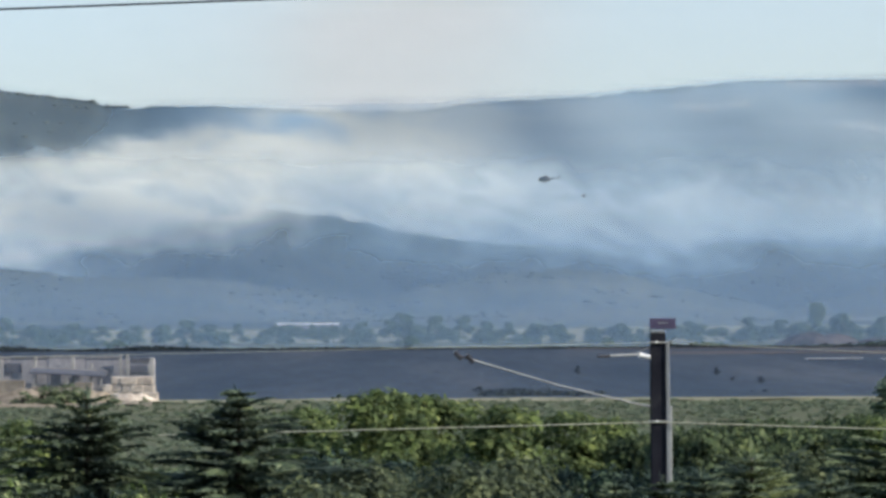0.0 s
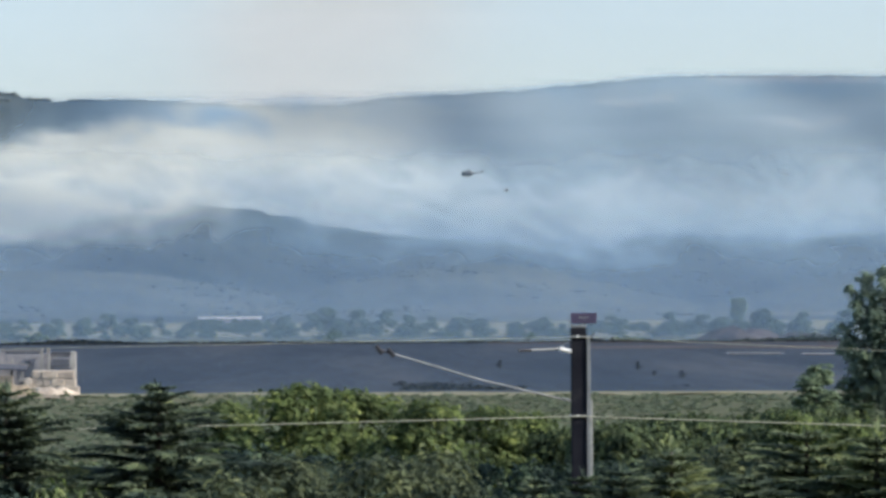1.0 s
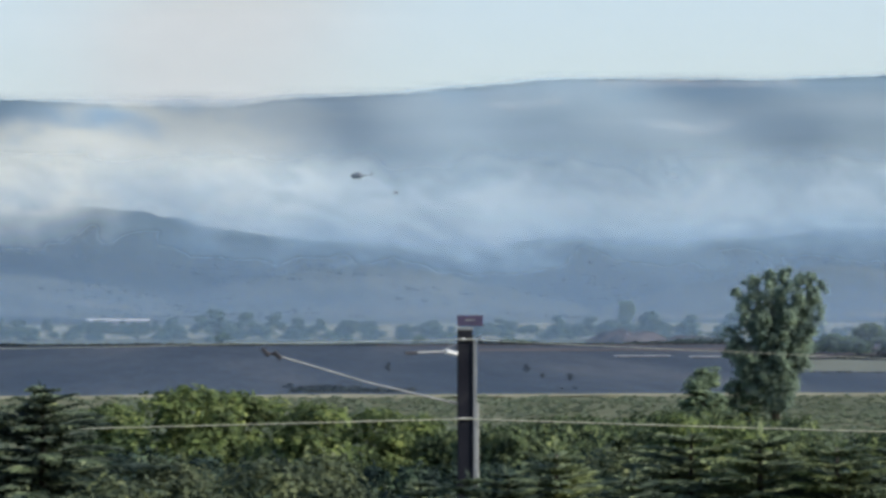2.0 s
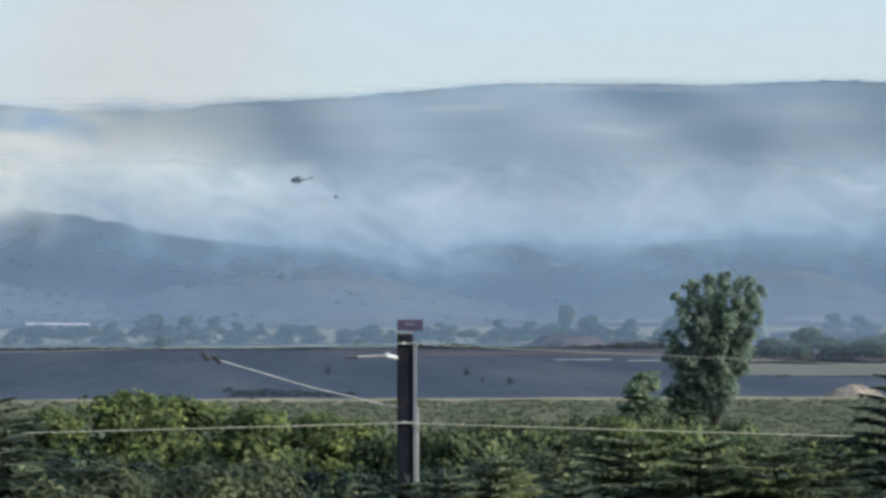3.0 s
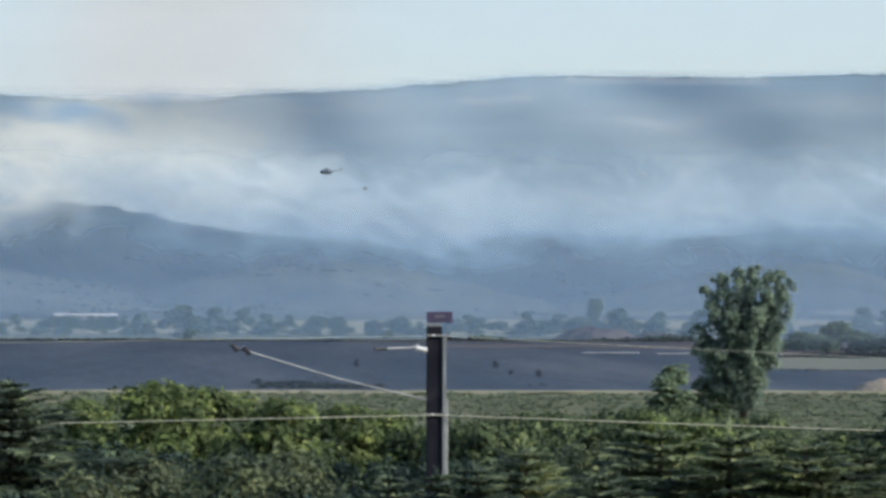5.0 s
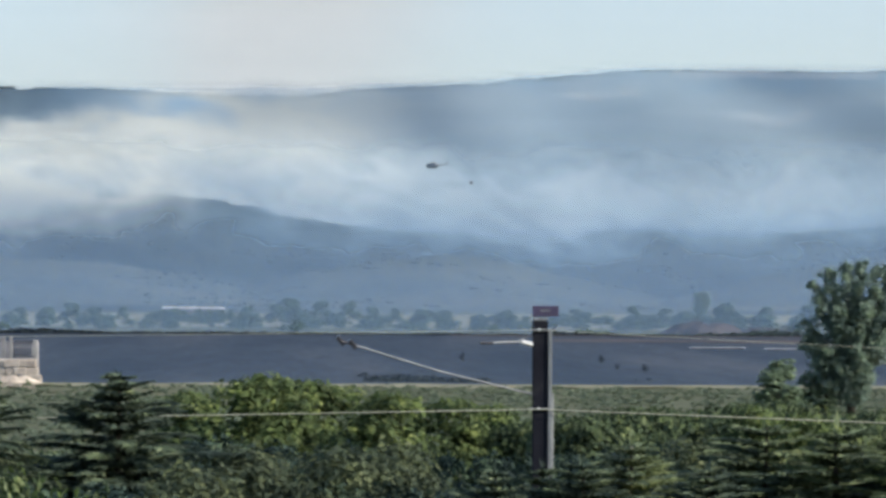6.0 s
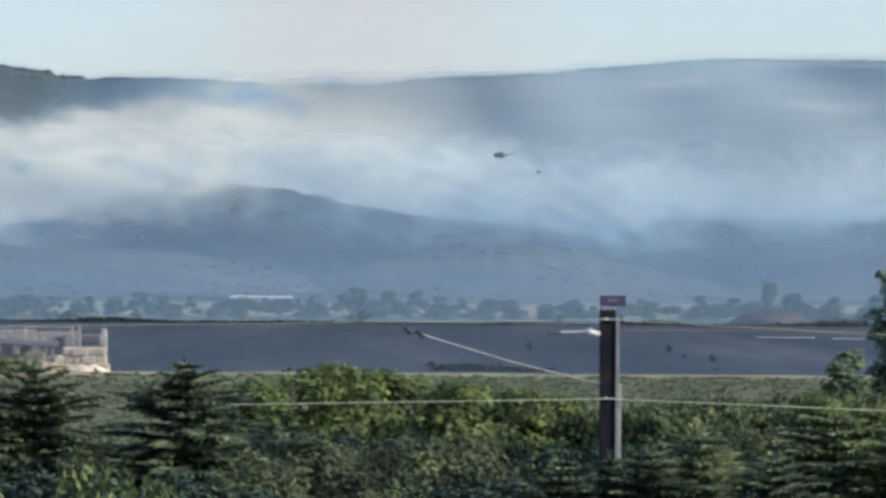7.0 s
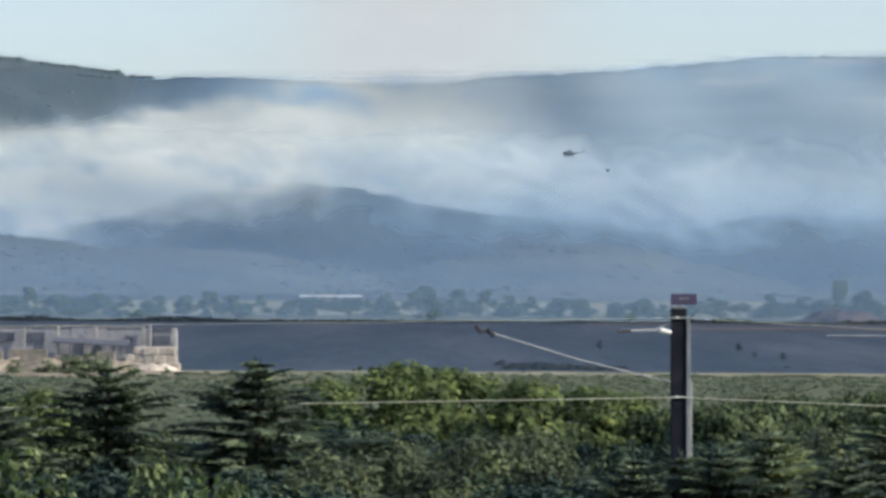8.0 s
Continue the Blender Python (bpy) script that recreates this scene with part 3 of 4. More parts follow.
def broadleaf(name, label, seed, height, width, clump_count, per, leaf, material, category="tree", low=0.25, lobes=1.0):
    """A tree or tall shrub: tapered trunk, limbs, and a crown of leaf clumps."""
    rng = np.random.default_rng(seed)
    tree = empty(name, (0, 0, 0), label, category)
    bm = tube([(0, 0, -0.1), (0.05, 0.02, height * 0.2), (-0.04, 0.05, height * 0.45), (0.03, 0, height * 0.72)], [0.13, 0.10, 0.075, 0.03], 8)
    part("trunk", bm, M_BARK, tree, smooth=True)
    clumps = []
    for k in range(clump_count):
        z = rng.uniform(low, 0.93)
        wide = math.sin(math.pi * min(1, 0.18 + 0.85 * z)) ** 0.6
        ang, rr = rng.uniform(0, math.tau), width / 2 * wide * math.sqrt(rng.uniform(0.15, 1.0)) * 0.85
        r = lobes * width * rng.uniform(0.10, 0.27)
        clumps.append(((rr * math.cos(ang), rr * math.sin(ang), z * height), r))
    for k in range(5):
        c = clumps[int(rng.integers(0, clump_count))][0]
        z0 = height * rng.uniform(0.2, 0.5)
        part("limb", tube([(0, 0, z0), (c[0] * 0.5, c[1] * 0.5, z0 * 0.4 + c[2] * 0.6 - 0.1), c], [0.06, 0.04, 0.012], 6), M_BARK, tree, smooth=True)
    p, n = crown_points(rng, clumps, per, flat=0.55)
    part("crown", leaf_mesh("crown", p, n, leaf, material, rng), material, tree)
    return tree


def conifer(name, label, seed, height, width, material):
    """A spruce: whorls of drooping boughs with upturned tips, each set with sprays of needles."""
    rng = np.random.default_rng(seed)
    tree = empty(name, (0, 0, 0), label, "conifer")
    part("trunk", tube([(0, 0, -0.1), (0, 0, height * 0.5), (0.02, 0, height * 0.985)], [0.14, 0.085, 0.012], 8), M_BARK, tree, smooth=True)
    quads = []

    def blade(p, along, normal, half):
        """A spray of needles: a slim pointed leaf shape from p."""
        b = np.cross(normal, along)
        b = b / (np.linalg.norm(b) + 1e-9) * half
        quads.append((p, p + along * 0.4 - b, p + along, p + along * 0.4 + b))

    z = 2.0
    tiers = 0
    while z < height * 0.985:
        s = z / height
        reach = min(width / 2, 0.84 * (height - z) ** 0.85 + 0.06)
        count = int(8 + 6 * (1 - s))
        for k in range(count):
            ang = k * math.tau / count + tiers * 0.7 + rng.uniform(-0.25, 0.25)
            ln = reach * rng.uniform(0.58, 1.22)
            out = np.array((math.cos(ang), math.sin(ang), 0))
            side = np.array((-math.sin(ang), math.cos(ang), 0))
            steps = max(6, int(ln / 0.030))
            rise = rng.uniform(0.10, 0.22) + 0.55 * s ** 3
            sag = rng.uniform(0.40, 0.68) * (1 - 0.5 * s)
            bend = []
            for q in range(steps + 1):
                f = q / steps
                bend.append(out * ln * f + np.array((0, 0, z + ln * (rise * f - sag * f * f))))
            for q, p in enumerate(bend[:-1]):
                f = q / steps
                ahead = bend[q + 1] - p
                ahead = ahead / np.linalg.norm(ahead)
                blade(p, ahead * 0.11, np.array((0, 0, 1.0)) + rng.normal(0, 0.3, 3), 0.02)
                for sg in (-1, 1):
                    way = ahead * rng.uniform(0.7, 1.1) + side * sg * rng.uniform(0.5, 0.9) + np.array((0, 0, rng.uniform(-0.22, 0.06)))
                    twig = min(0.40, 0.34 * ln * (1 - f) ** 0.5 + 0.08) * rng.uniform(0.6, 1.1)
                    way = way / np.linalg.norm(way)
                    blade(p, way * twig, rng.normal(0, 0.3, 3) + (0, -0.35, 0.8), 0.026)
                    blade(p + way * twig * 0.5, (way + np.array((0, 0, -0.55))) * twig * 0.35, rng.normal(0, 0.6, 3) + (0, -0.5, 0.5), 0.020)
        z += 0.155 + 0.05 * (1 - s)
        tiers += 1
    for k in range(7):
        blade(np.array((0, 0, height - 0.25 + 0.04 * k)), rng.normal(0, 0.035, 3) + (0, 0, 0.16), rng.normal(0, 1, 3), 0.02)
    quad = np.array(quads).reshape(-1, 3)
    n = len(quads)
    faces = np.arange(n * 4).reshape(n, 4)
    part("crown", mesh_of("crown", quad, np.concatenate([faces[:, [0, 1, 2]], faces[:, [0, 2, 3]]]), material), material, tree)
    return tree


def set_down(tree, x, top, d, height, turn=0.0, wide=1.0, group=""):
    """Puts a tree of the given height on the plain, scaled so that its tip stands at the height that bearing and distance give."""
    p = spot(x, top, d)
    k = p.z / height
    m = pose(p.x, p.y, 0, 0, 0, turn)
    tree.matrix_basis = m
    tree.scale = (k * wide, k * wide, k)
    if group:
        tree["group"] = group
    return tree


def again(tree, x, top, d, height, turn=0.0, wide=1.0, label=""):
    k = spot(x, top, d).z / height
    p = spot(x, top, d)
    ob = copy_thing(tree, pose(p.x, p.y, 0, 0, 0, turn))
    ob.scale = (k * wide, k * wide, k)
    if label:
        ob["label"] = label
    return ob


# spruces before the railway
spruce = conifer("spruce_tree", "dark green spruce with drooping layered boughs", 3, 7.0, 4.4, M_NEEDLE)
set_down(spruce, 414, 684, 41, 7.0, 20, 1.3, "spruces by the railway")
again(spruce, 150, 692, 40, 7.0, 140, 1.2)
again(spruce, -70, 720, 38, 7.0, 80, 1.1)
again(spruce, 2068, 650, 40, 7.0, 250, 1.05, "tall dark green spruce at the edge of the shrubs")
# two low spruces added to darken the shaded hollows between the shrubs
again(spruce, 1165, 850, 37, 7.0, 170, 1.1, "low dark green spruce among the shrubs")
again(spruce, 1080, 852, 36, 7.0, 30, 1.0, "low dark green spruce among the shrubs")
cedar = conifer("cedar_tree", "low olive-green cedar with drooping sprays among the shrubs", 8, 6.0, 5.0, M_NEEDLE_OLIVE)
set_down(cedar, 1320, 800, 37, 6.0, 310, 1.3, "cedars among the shrubs")
again(cedar, 1560, 768, 39, 6.0, 10, 1.5)
again(cedar, 1690, 776, 37, 6.0, 120, 1.4)
again(cedar, 1830, 790, 36, 6.0, 200, 1.4)
again(spruce, 1235, 838, 36, 7.0, 310, 1.25, "low dark green spruce among the shrubs")
again(spruce, 1460, 846, 35, 7.0, 80, 1.2, "low dark green spruce among the shrubs")
again(spruce, 1930, 800, 37, 7.0, 270, 1.2, "low dark green spruce among the shrubs")

# bright shrubs behind the railway mast
bright = broadleaf("acacia_tree", "bushy fresh green tree with sunlit yellowish leaves", 11, 6.2, 4.2, 44, 240, 0.100, M_LEAF_BRIGHT)
set_down(bright, 660, 684, 62, 6.2, 0, 1.0, "fresh green trees behind the railway")
for x, top, d, turn, wide in ((545, 716, 66, 70, 0.95), (770, 694, 65, 150, 1.0), (880, 714, 61, 230, 1.0), (985, 726, 64, 300, 0.95), (1080, 738, 67, 30, 0.9), (1545, 738, 58, 190, 0.75), (1640, 748, 56, 110, 0.7), (20, 735, 60, 330, 0.7)):
    again(bright, x, top, d, 6.2, turn, wide)
dull = broadleaf("scrub_tree", "dense dull green tree with small leaves", 12, 6.0, 4.4, 40, 220, 0.112, M_LEAF_DULL)
set_down(dull, 1230, 738, 62, 6.0, 0, 0.8, "dull green trees along the railway")
for x, top, d, turn, wide in ((1340, 732, 66, 70, 0.8), (1450, 742, 60, 150, 0.8), (1560, 730, 64, 230, 0.8), (1670, 742, 61, 20, 0.8), (1780, 752, 64, 300, 0.75), (1890, 750, 62, 100, 0.8), (2010, 745, 60, 190, 0.8),
                              (2130, 735, 62, 260, 0.8), (1500, 716, 68, 40, 0.75), (1600, 712, 70, 210, 0.7), (1395, 726, 70, 330, 0.7), (1285, 728, 70, 120, 0.7), (1725, 730, 68, 140, 0.8), (1140, 748, 64, 10, 0.75), (310, 800, 52, 260, 0.6), (40, 752, 62, 40, 0.8), (-90, 742, 64, 330, 0.8)):
    again(dull, x, top, d, 6.0, turn, wide)
# nearer shrubs, below the mast
grey = broadleaf("shrub", "grey-green shrub in front of the railway", 14, 5.4, 3.6, 38, 320, 0.062, M_LEAF_GREY, "shrub")
set_down(grey, 640, 806, 42, 5.4, 0, 1.0, "shrubs before the railway")
for x, top, d, turn, wide in ((780, 812, 41, 90, 0.95), (900, 800, 43, 180, 0.9), (1420, 792, 43, 60, 1.0),
                              (1540, 822, 40, 130, 0.9), (1720, 800, 42, 20, 1.0), (530, 846, 38, 160, 0.9)):
    again(grey, x, top, d, 5.4, turn, wide)
# dark shrubs added where the foliage is only in shade
shade = broadleaf("shade_shrub", "dark blue-green shrub added to stand for shade below the sunlit trees", 17, 5.0, 4.0, 34, 240, 0.08, M_LEAF_SHADE, "shrub")
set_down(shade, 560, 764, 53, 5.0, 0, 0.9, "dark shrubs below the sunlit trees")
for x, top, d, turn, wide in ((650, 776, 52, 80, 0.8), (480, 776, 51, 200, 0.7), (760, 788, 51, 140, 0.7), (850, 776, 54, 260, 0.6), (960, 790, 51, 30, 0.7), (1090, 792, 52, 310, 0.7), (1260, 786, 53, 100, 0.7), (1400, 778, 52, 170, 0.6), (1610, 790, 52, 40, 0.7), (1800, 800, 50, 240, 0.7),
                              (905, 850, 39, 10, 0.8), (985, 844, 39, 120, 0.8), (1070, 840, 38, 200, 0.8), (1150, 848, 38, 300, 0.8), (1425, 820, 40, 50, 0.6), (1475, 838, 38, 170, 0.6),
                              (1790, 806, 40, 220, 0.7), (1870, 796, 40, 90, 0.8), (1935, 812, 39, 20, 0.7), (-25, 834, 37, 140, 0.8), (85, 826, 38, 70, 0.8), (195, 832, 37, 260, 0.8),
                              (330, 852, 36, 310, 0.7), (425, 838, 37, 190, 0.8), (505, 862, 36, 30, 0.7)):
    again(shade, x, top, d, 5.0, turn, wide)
fig = broadleaf("fig_tree", "broad-leaved bright green fruit tree in full sun", 21, 5.4, 4.2, 34, 44, 0.085, M_LEAF_FIG, lobes=0.6)
set_down(fig, -45, 818, 31, 5.4, 0, 0.62, "fruit trees in the foreground")
again(fig, 258, 830, 34, 5.4, 130, 0.52)
again(fig, 350, 866, 33, 5.4, 220, 0.5)

# the poplar behind the railway and its neighbours
def poplar():
    """An upright fan of boughs on a short trunk, each a plume of leaf clumps; one lower lobe hangs out to a side."""
    rng = np.random.default_rng(31)
    tree = empty("poplar_tree", (0, 0, 0), "tall full poplar with windblown grey-green leaves", "tree")
    part("trunk", tube([(0, 0, -0.1), (0.05, 0, 2.2), (0.15, 0.1, 5.5), (0.4, 0.1, 9.0)], [0.27, 0.21, 0.14, 0.03], 10), M_BARK, tree, smooth=True)
    tips = [(-2.2, 9.0, 0.2), (-1.7, 9.6, -0.9), (-1.2, 9.9, 0.9), (-0.5, 9.9, -1.4), (0.0, 10.2, 0.4), (0.5, 10.4, -0.7), (1.0, 10.5, 1.0), (1.5, 10.2, -1.2),
            (2.0, 10.2, 0.3), (2.5, 9.9, -0.6), (2.8, 9.5, 0.6), (2.3, 8.2, -1.3), (-2.5, 7.9, -0.9), (-3.0, 6.6, 0.1), (-3.1, 5.6, -0.7), (-2.6, 5.2, 0.9),
            (1.9, 6.9, -1.5), (-1.0, 7.3, -1.7), (0.7, 8.0, -1.8), (0.2, 5.6, -1.5), (-1.6, 4.6, -1.0), (1.5, 5.2, 1.0), (-0.9, 3.4, -0.7), (0.8, 3.3, -0.6), (0.2, 8.6, 1.6), (-1.7, 3.2, 0.2), (-1.2, 2.3, -0.5), (1.2, 2.6, 0.2), (2.2, 6.0, 0.4), (1.7, 4.2, -0.5)]
    clumps = []
    for tx, tz, ty in tips:
        z0 = rng.uniform(0.5, 0.34 * tz)
        line = []
        for k in range(25):
            f = 0.06 + 0.94 * k / 24
            q = f ** 1.25 if tx > -2.6 else f ** 0.85
            line.append((0.05 + (tx - 0.05) * q + 0.12 * math.sin(5 * f + tx), ty * q, z0 + (tz - z0) * f))
        part("limb", tube([(0.05, 0, z0 * 0.8), line[7], line[15], line[22]], [0.085, 0.06, 0.035, 0.012], 6), M_BARK, tree, smooth=True)
        for k, p in enumerate(line[2:]):
            f = k / 22
            size = (0.22 + 0.27 * math.sin(math.pi * min(1, 0.2 + 0.72 * f))) * rng.uniform(0.65, 1.15)
            clumps.append((tuple(np.array(p) + rng.normal(0, 0.22, 3)), size))
    for k in range(14):
        tx, tz, ty = tips[int(rng.integers(0, 11))]
        clumps.append(((tx + rng.uniform(-0.4, 0.5), ty, tz + rng.uniform(0.1, 0.5)), rng.uniform(0.10, 0.22)))
    p, n = crown_points(rng, clumps, 96, flat=1.9)
    part("crown", leaf_mesh("crown", p, n, 0.11, M_POPLAR, rng), M_POPLAR, tree)
    return tree


pop = poplar()
set_down(pop, 1713, 493, 187, 10.55, 0, 1.17)
again(pop, 1444, 541, 900, 10.55, 60, 1.65, "hazy upright poplar standing on the far plain")
low_pop = broadleaf("poplar_sapling", "young poplar with thin grey-green foliage", 33, 5.0, 2.2, 95, 60, 0.13, M_SAPLING, low=0.02, lobes=0.8)
set_down(low_pop, 1588, 650, 184, 5.0, 0, 1.5)
again(low_pop, 1572, 672, 183, 5.0, 140, 1.7)
again(low_pop, 1640, 676, 188, 5.0, 90, 1.5)
again(low_pop, 1668, 698, 187, 5.0, 200, 1.7, "low poplar shoots beside the tall poplar")
again(low_pop, 1604, 700, 182, 5.0, 300, 1.9, "low poplar shoots beside the young poplar")


# far trees on the plain: rows of hazy crowns beyond the field
far_a = broadleaf("plain_tree", "hazy grey-green tree standing on the far plain", 41, 8.0, 6.5, 26, 110, 0.42, M_FAR_TREES)
set_down(far_a, 1322, 566, 600, 8.0, 0, 0.8, "trees on the far plain")
far_b = broadleaf("plain_tree", "hazy rounded tree standing on the far plain", 42, 6.0, 8.0, 26, 110, 0.42, M_FAR_TREES, low=0.15)
set_down(far_b, 1490, 561, 590, 6.0, 0, 0.72, "trees on the far plain")
far_c = broadleaf("plain_shrub", "hazy low shrub at the field's far side", 43, 2.6, 5.0, 16, 110, 0.30, M_FAR_TREES, "shrub", low=0.1)
set_down(far_c, 1050, 598, 590, 2.6, 0, 1.0, "shrubs along the far plain")
rng = np.random.default_rng(77)
for x, top, d in ((715, 556, 690), (770, 560, 700), (820, 562, 720), (900, 572, 700), (640, 570, 720), (330, 566, 660), (290, 572, 700), (180, 575, 720), (60, 572, 700), (10, 560, 720), (-60, 556, 700),
                  (420, 572, 740), (480, 580, 700), (1930, 556, 720), (1975, 560, 740), (2080, 552, 700), (-180, 562, 690), (690, 566, 640), (860, 570, 660), (950, 574, 640), (130, 570, 640), (240, 574, 650), (370, 573, 640), (590, 576, 650), (1100, 574, 680), (1220, 572, 700), (1380, 570, 690), (1560, 566, 680), (1640, 562, 700), (1760, 566, 690)):
    again(far_a, x, top, d, 8.0, float(rng.uniform(0, 360)), float(rng.uniform(0.9, 1.5)))
for x, top, d in ((1480, 582, 600), (1515, 580, 620), (1050, 582, 640), (740, 582, 660), (880, 585, 650),
                  (560, 586, 690), (400, 586, 690), (230, 586, 690), (120, 584, 680), (980, 586, 720), (1180, 588, 700), (1260, 585, 720)):
    again(far_b, x, top, d, 6.0, float(rng.uniform(0, 360)), float(rng.uniform(0.7, 1.2)))
for k in range(34):
    again(far_b, -230 + k * 72 + float(rng.uniform(-30, 30)), float(rng.uniform(572, 588)), float(rng.uniform(600, 760)), 6.0, float(rng.uniform(0, 360)), float(rng.uniform(0.8, 1.5)))
for x, top, d, wide in ((1822, 601, 438, 1.7), (1890, 583, 446, 1.25), (1935, 604, 440, 1.5), (1988, 600, 430, 1.9), (2050, 592, 440, 1.7), (2120, 586, 445, 1.6), (1772, 616, 436, 1.8), (1860, 610, 432, 1.6)):
    again(far_b, x, top, d, 6.0, x * 1.7, wide, "broad dark grey-green tree behind the field strips")
for k in range(46):
    again(far_b, -240 + k * 50 + float(rng.uniform(-24, 24)), float(rng.uniform(578, 594)), float(rng.uniform(600, 820)), 6.0, float(rng.uniform(0, 360)), float(rng.uniform(1.3, 2.3)), "hazy spreading tree in the belt of trees on the plain")
for k in range(64):
    x = -220 + k * 38 + float(rng.uniform(-14, 14))
    again(far_c, x, float(rng.uniform(592, 602)), float(rng.uniform(575, 680)), 2.6, float(rng.uniform(0, 360)), float(rng.uniform(0.9, 1.6)))


def scrub(name, x0, x1, d0, d1, count, low, high, material, label, leaf=0.2, category="scrub", spread=1.0):
    """Low scrub and weeds, too many to count: tufts of leaves on the plain."""
    r = np.random.default_rng(count + int(d0))
    d = r.uniform(d0, d1, count)
    x = r.uniform(x0, x1, count)
    lush = np.array([0.5 + fbm(x[k] * 0.006, d[k] * 0.03, 6.0, 3) for k in range(count)]).clip(0.08, 1.2)
    h = r.uniform(low, high, count) * r.uniform(0.5, 1, count) * lush
    pts, nor = [], []
    for k in range(26):
        off = r.normal(0, 1, (count, 3)) * np.stack([h * 0.75 * spread, h * 0.6, h * 0], 1)
        c = np.stack([d * (x - 784) / 5000, d, 0 * d], 1) + off
        c[:, 2] = h * r.uniform(0.05, 1, count) * np.exp(-(off[:, 0] / (h * 1.1 * spread)) ** 2)
        pts.append(c)
        n = r.normal(0, 0.35, (count, 3)) + (0, -0.1, 1.2)
        nor.append(n / np.linalg.norm(n, axis=1)[:, None])
    return tagged(new(name, leaf_mesh(name, np.concatenate(pts), np.concatenate(nor), leaf, material, r)), label, category, kind="stuff")


scrub("scrub", -500, 2500, 75, 135, 2600, 0.3, 0.95, M_WEEDS, "rank green scrub and weeds on the plain", 0.12, spread=1.5)
scrub("scrub", -500, 2500, 135, 244, 7000, 0.08, 0.32, M_WEEDS_PALE, "grey-green scrub up to the burnt field", 0.20, spread=3.0)
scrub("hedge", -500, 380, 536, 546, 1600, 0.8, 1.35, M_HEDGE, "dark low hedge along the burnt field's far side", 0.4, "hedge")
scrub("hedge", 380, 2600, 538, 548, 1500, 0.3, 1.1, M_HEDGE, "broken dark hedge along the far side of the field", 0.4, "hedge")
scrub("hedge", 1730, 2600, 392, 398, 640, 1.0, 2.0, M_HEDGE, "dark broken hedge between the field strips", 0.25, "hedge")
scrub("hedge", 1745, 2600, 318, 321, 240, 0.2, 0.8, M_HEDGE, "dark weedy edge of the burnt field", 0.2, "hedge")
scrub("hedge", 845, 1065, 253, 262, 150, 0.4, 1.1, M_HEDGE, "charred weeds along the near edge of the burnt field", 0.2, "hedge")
scrub("hedge", 1230, 1420, 548, 556, 120, 0.8, 1.9, M_FAR_TREES, "dull green hedge at the far side of the field", 0.4, "hedge")
scrub("hedge", 1345, 1620, 542, 556, 420, 1.0, 2.6, M_HEDGE_GREY, "grey-green scrub on the earth banks beyond the field", 0.35, "hedge")
scrub("hedge", 1775, 2600, 458, 470, 520, 1.6, 3.4, M_HEDGE_GREY, "grey-green hedge along the field strips", 0.3, "hedge")
# charred bushes left on the field
char = broadleaf("charred_bush", "charred bush standing on the burnt field", 51, 2.2, 1.6, 12, 60, 0.16, M_CHAR, "bush", low=0.2)
set_down(char, 1022, 648, 330, 2.2, 0, 0.9, "charred bushes on the field")
for x, top, d in ((1265, 652, 325), (1295, 668, 300), (1345, 668, 290), (880, 690, 262), (930, 692, 258), (905, 688, 262), (1330, 694, 262), (1352, 692, 262), (850, 684, 265)):
    again(char, x, top, d, 2.2, x * 3.0, 1.2 if d > 280 else 3.4)


# ---------------------------------------------------------------- railway mast, wires
D = 50.0
mast_at = spot(1159, 545, D)


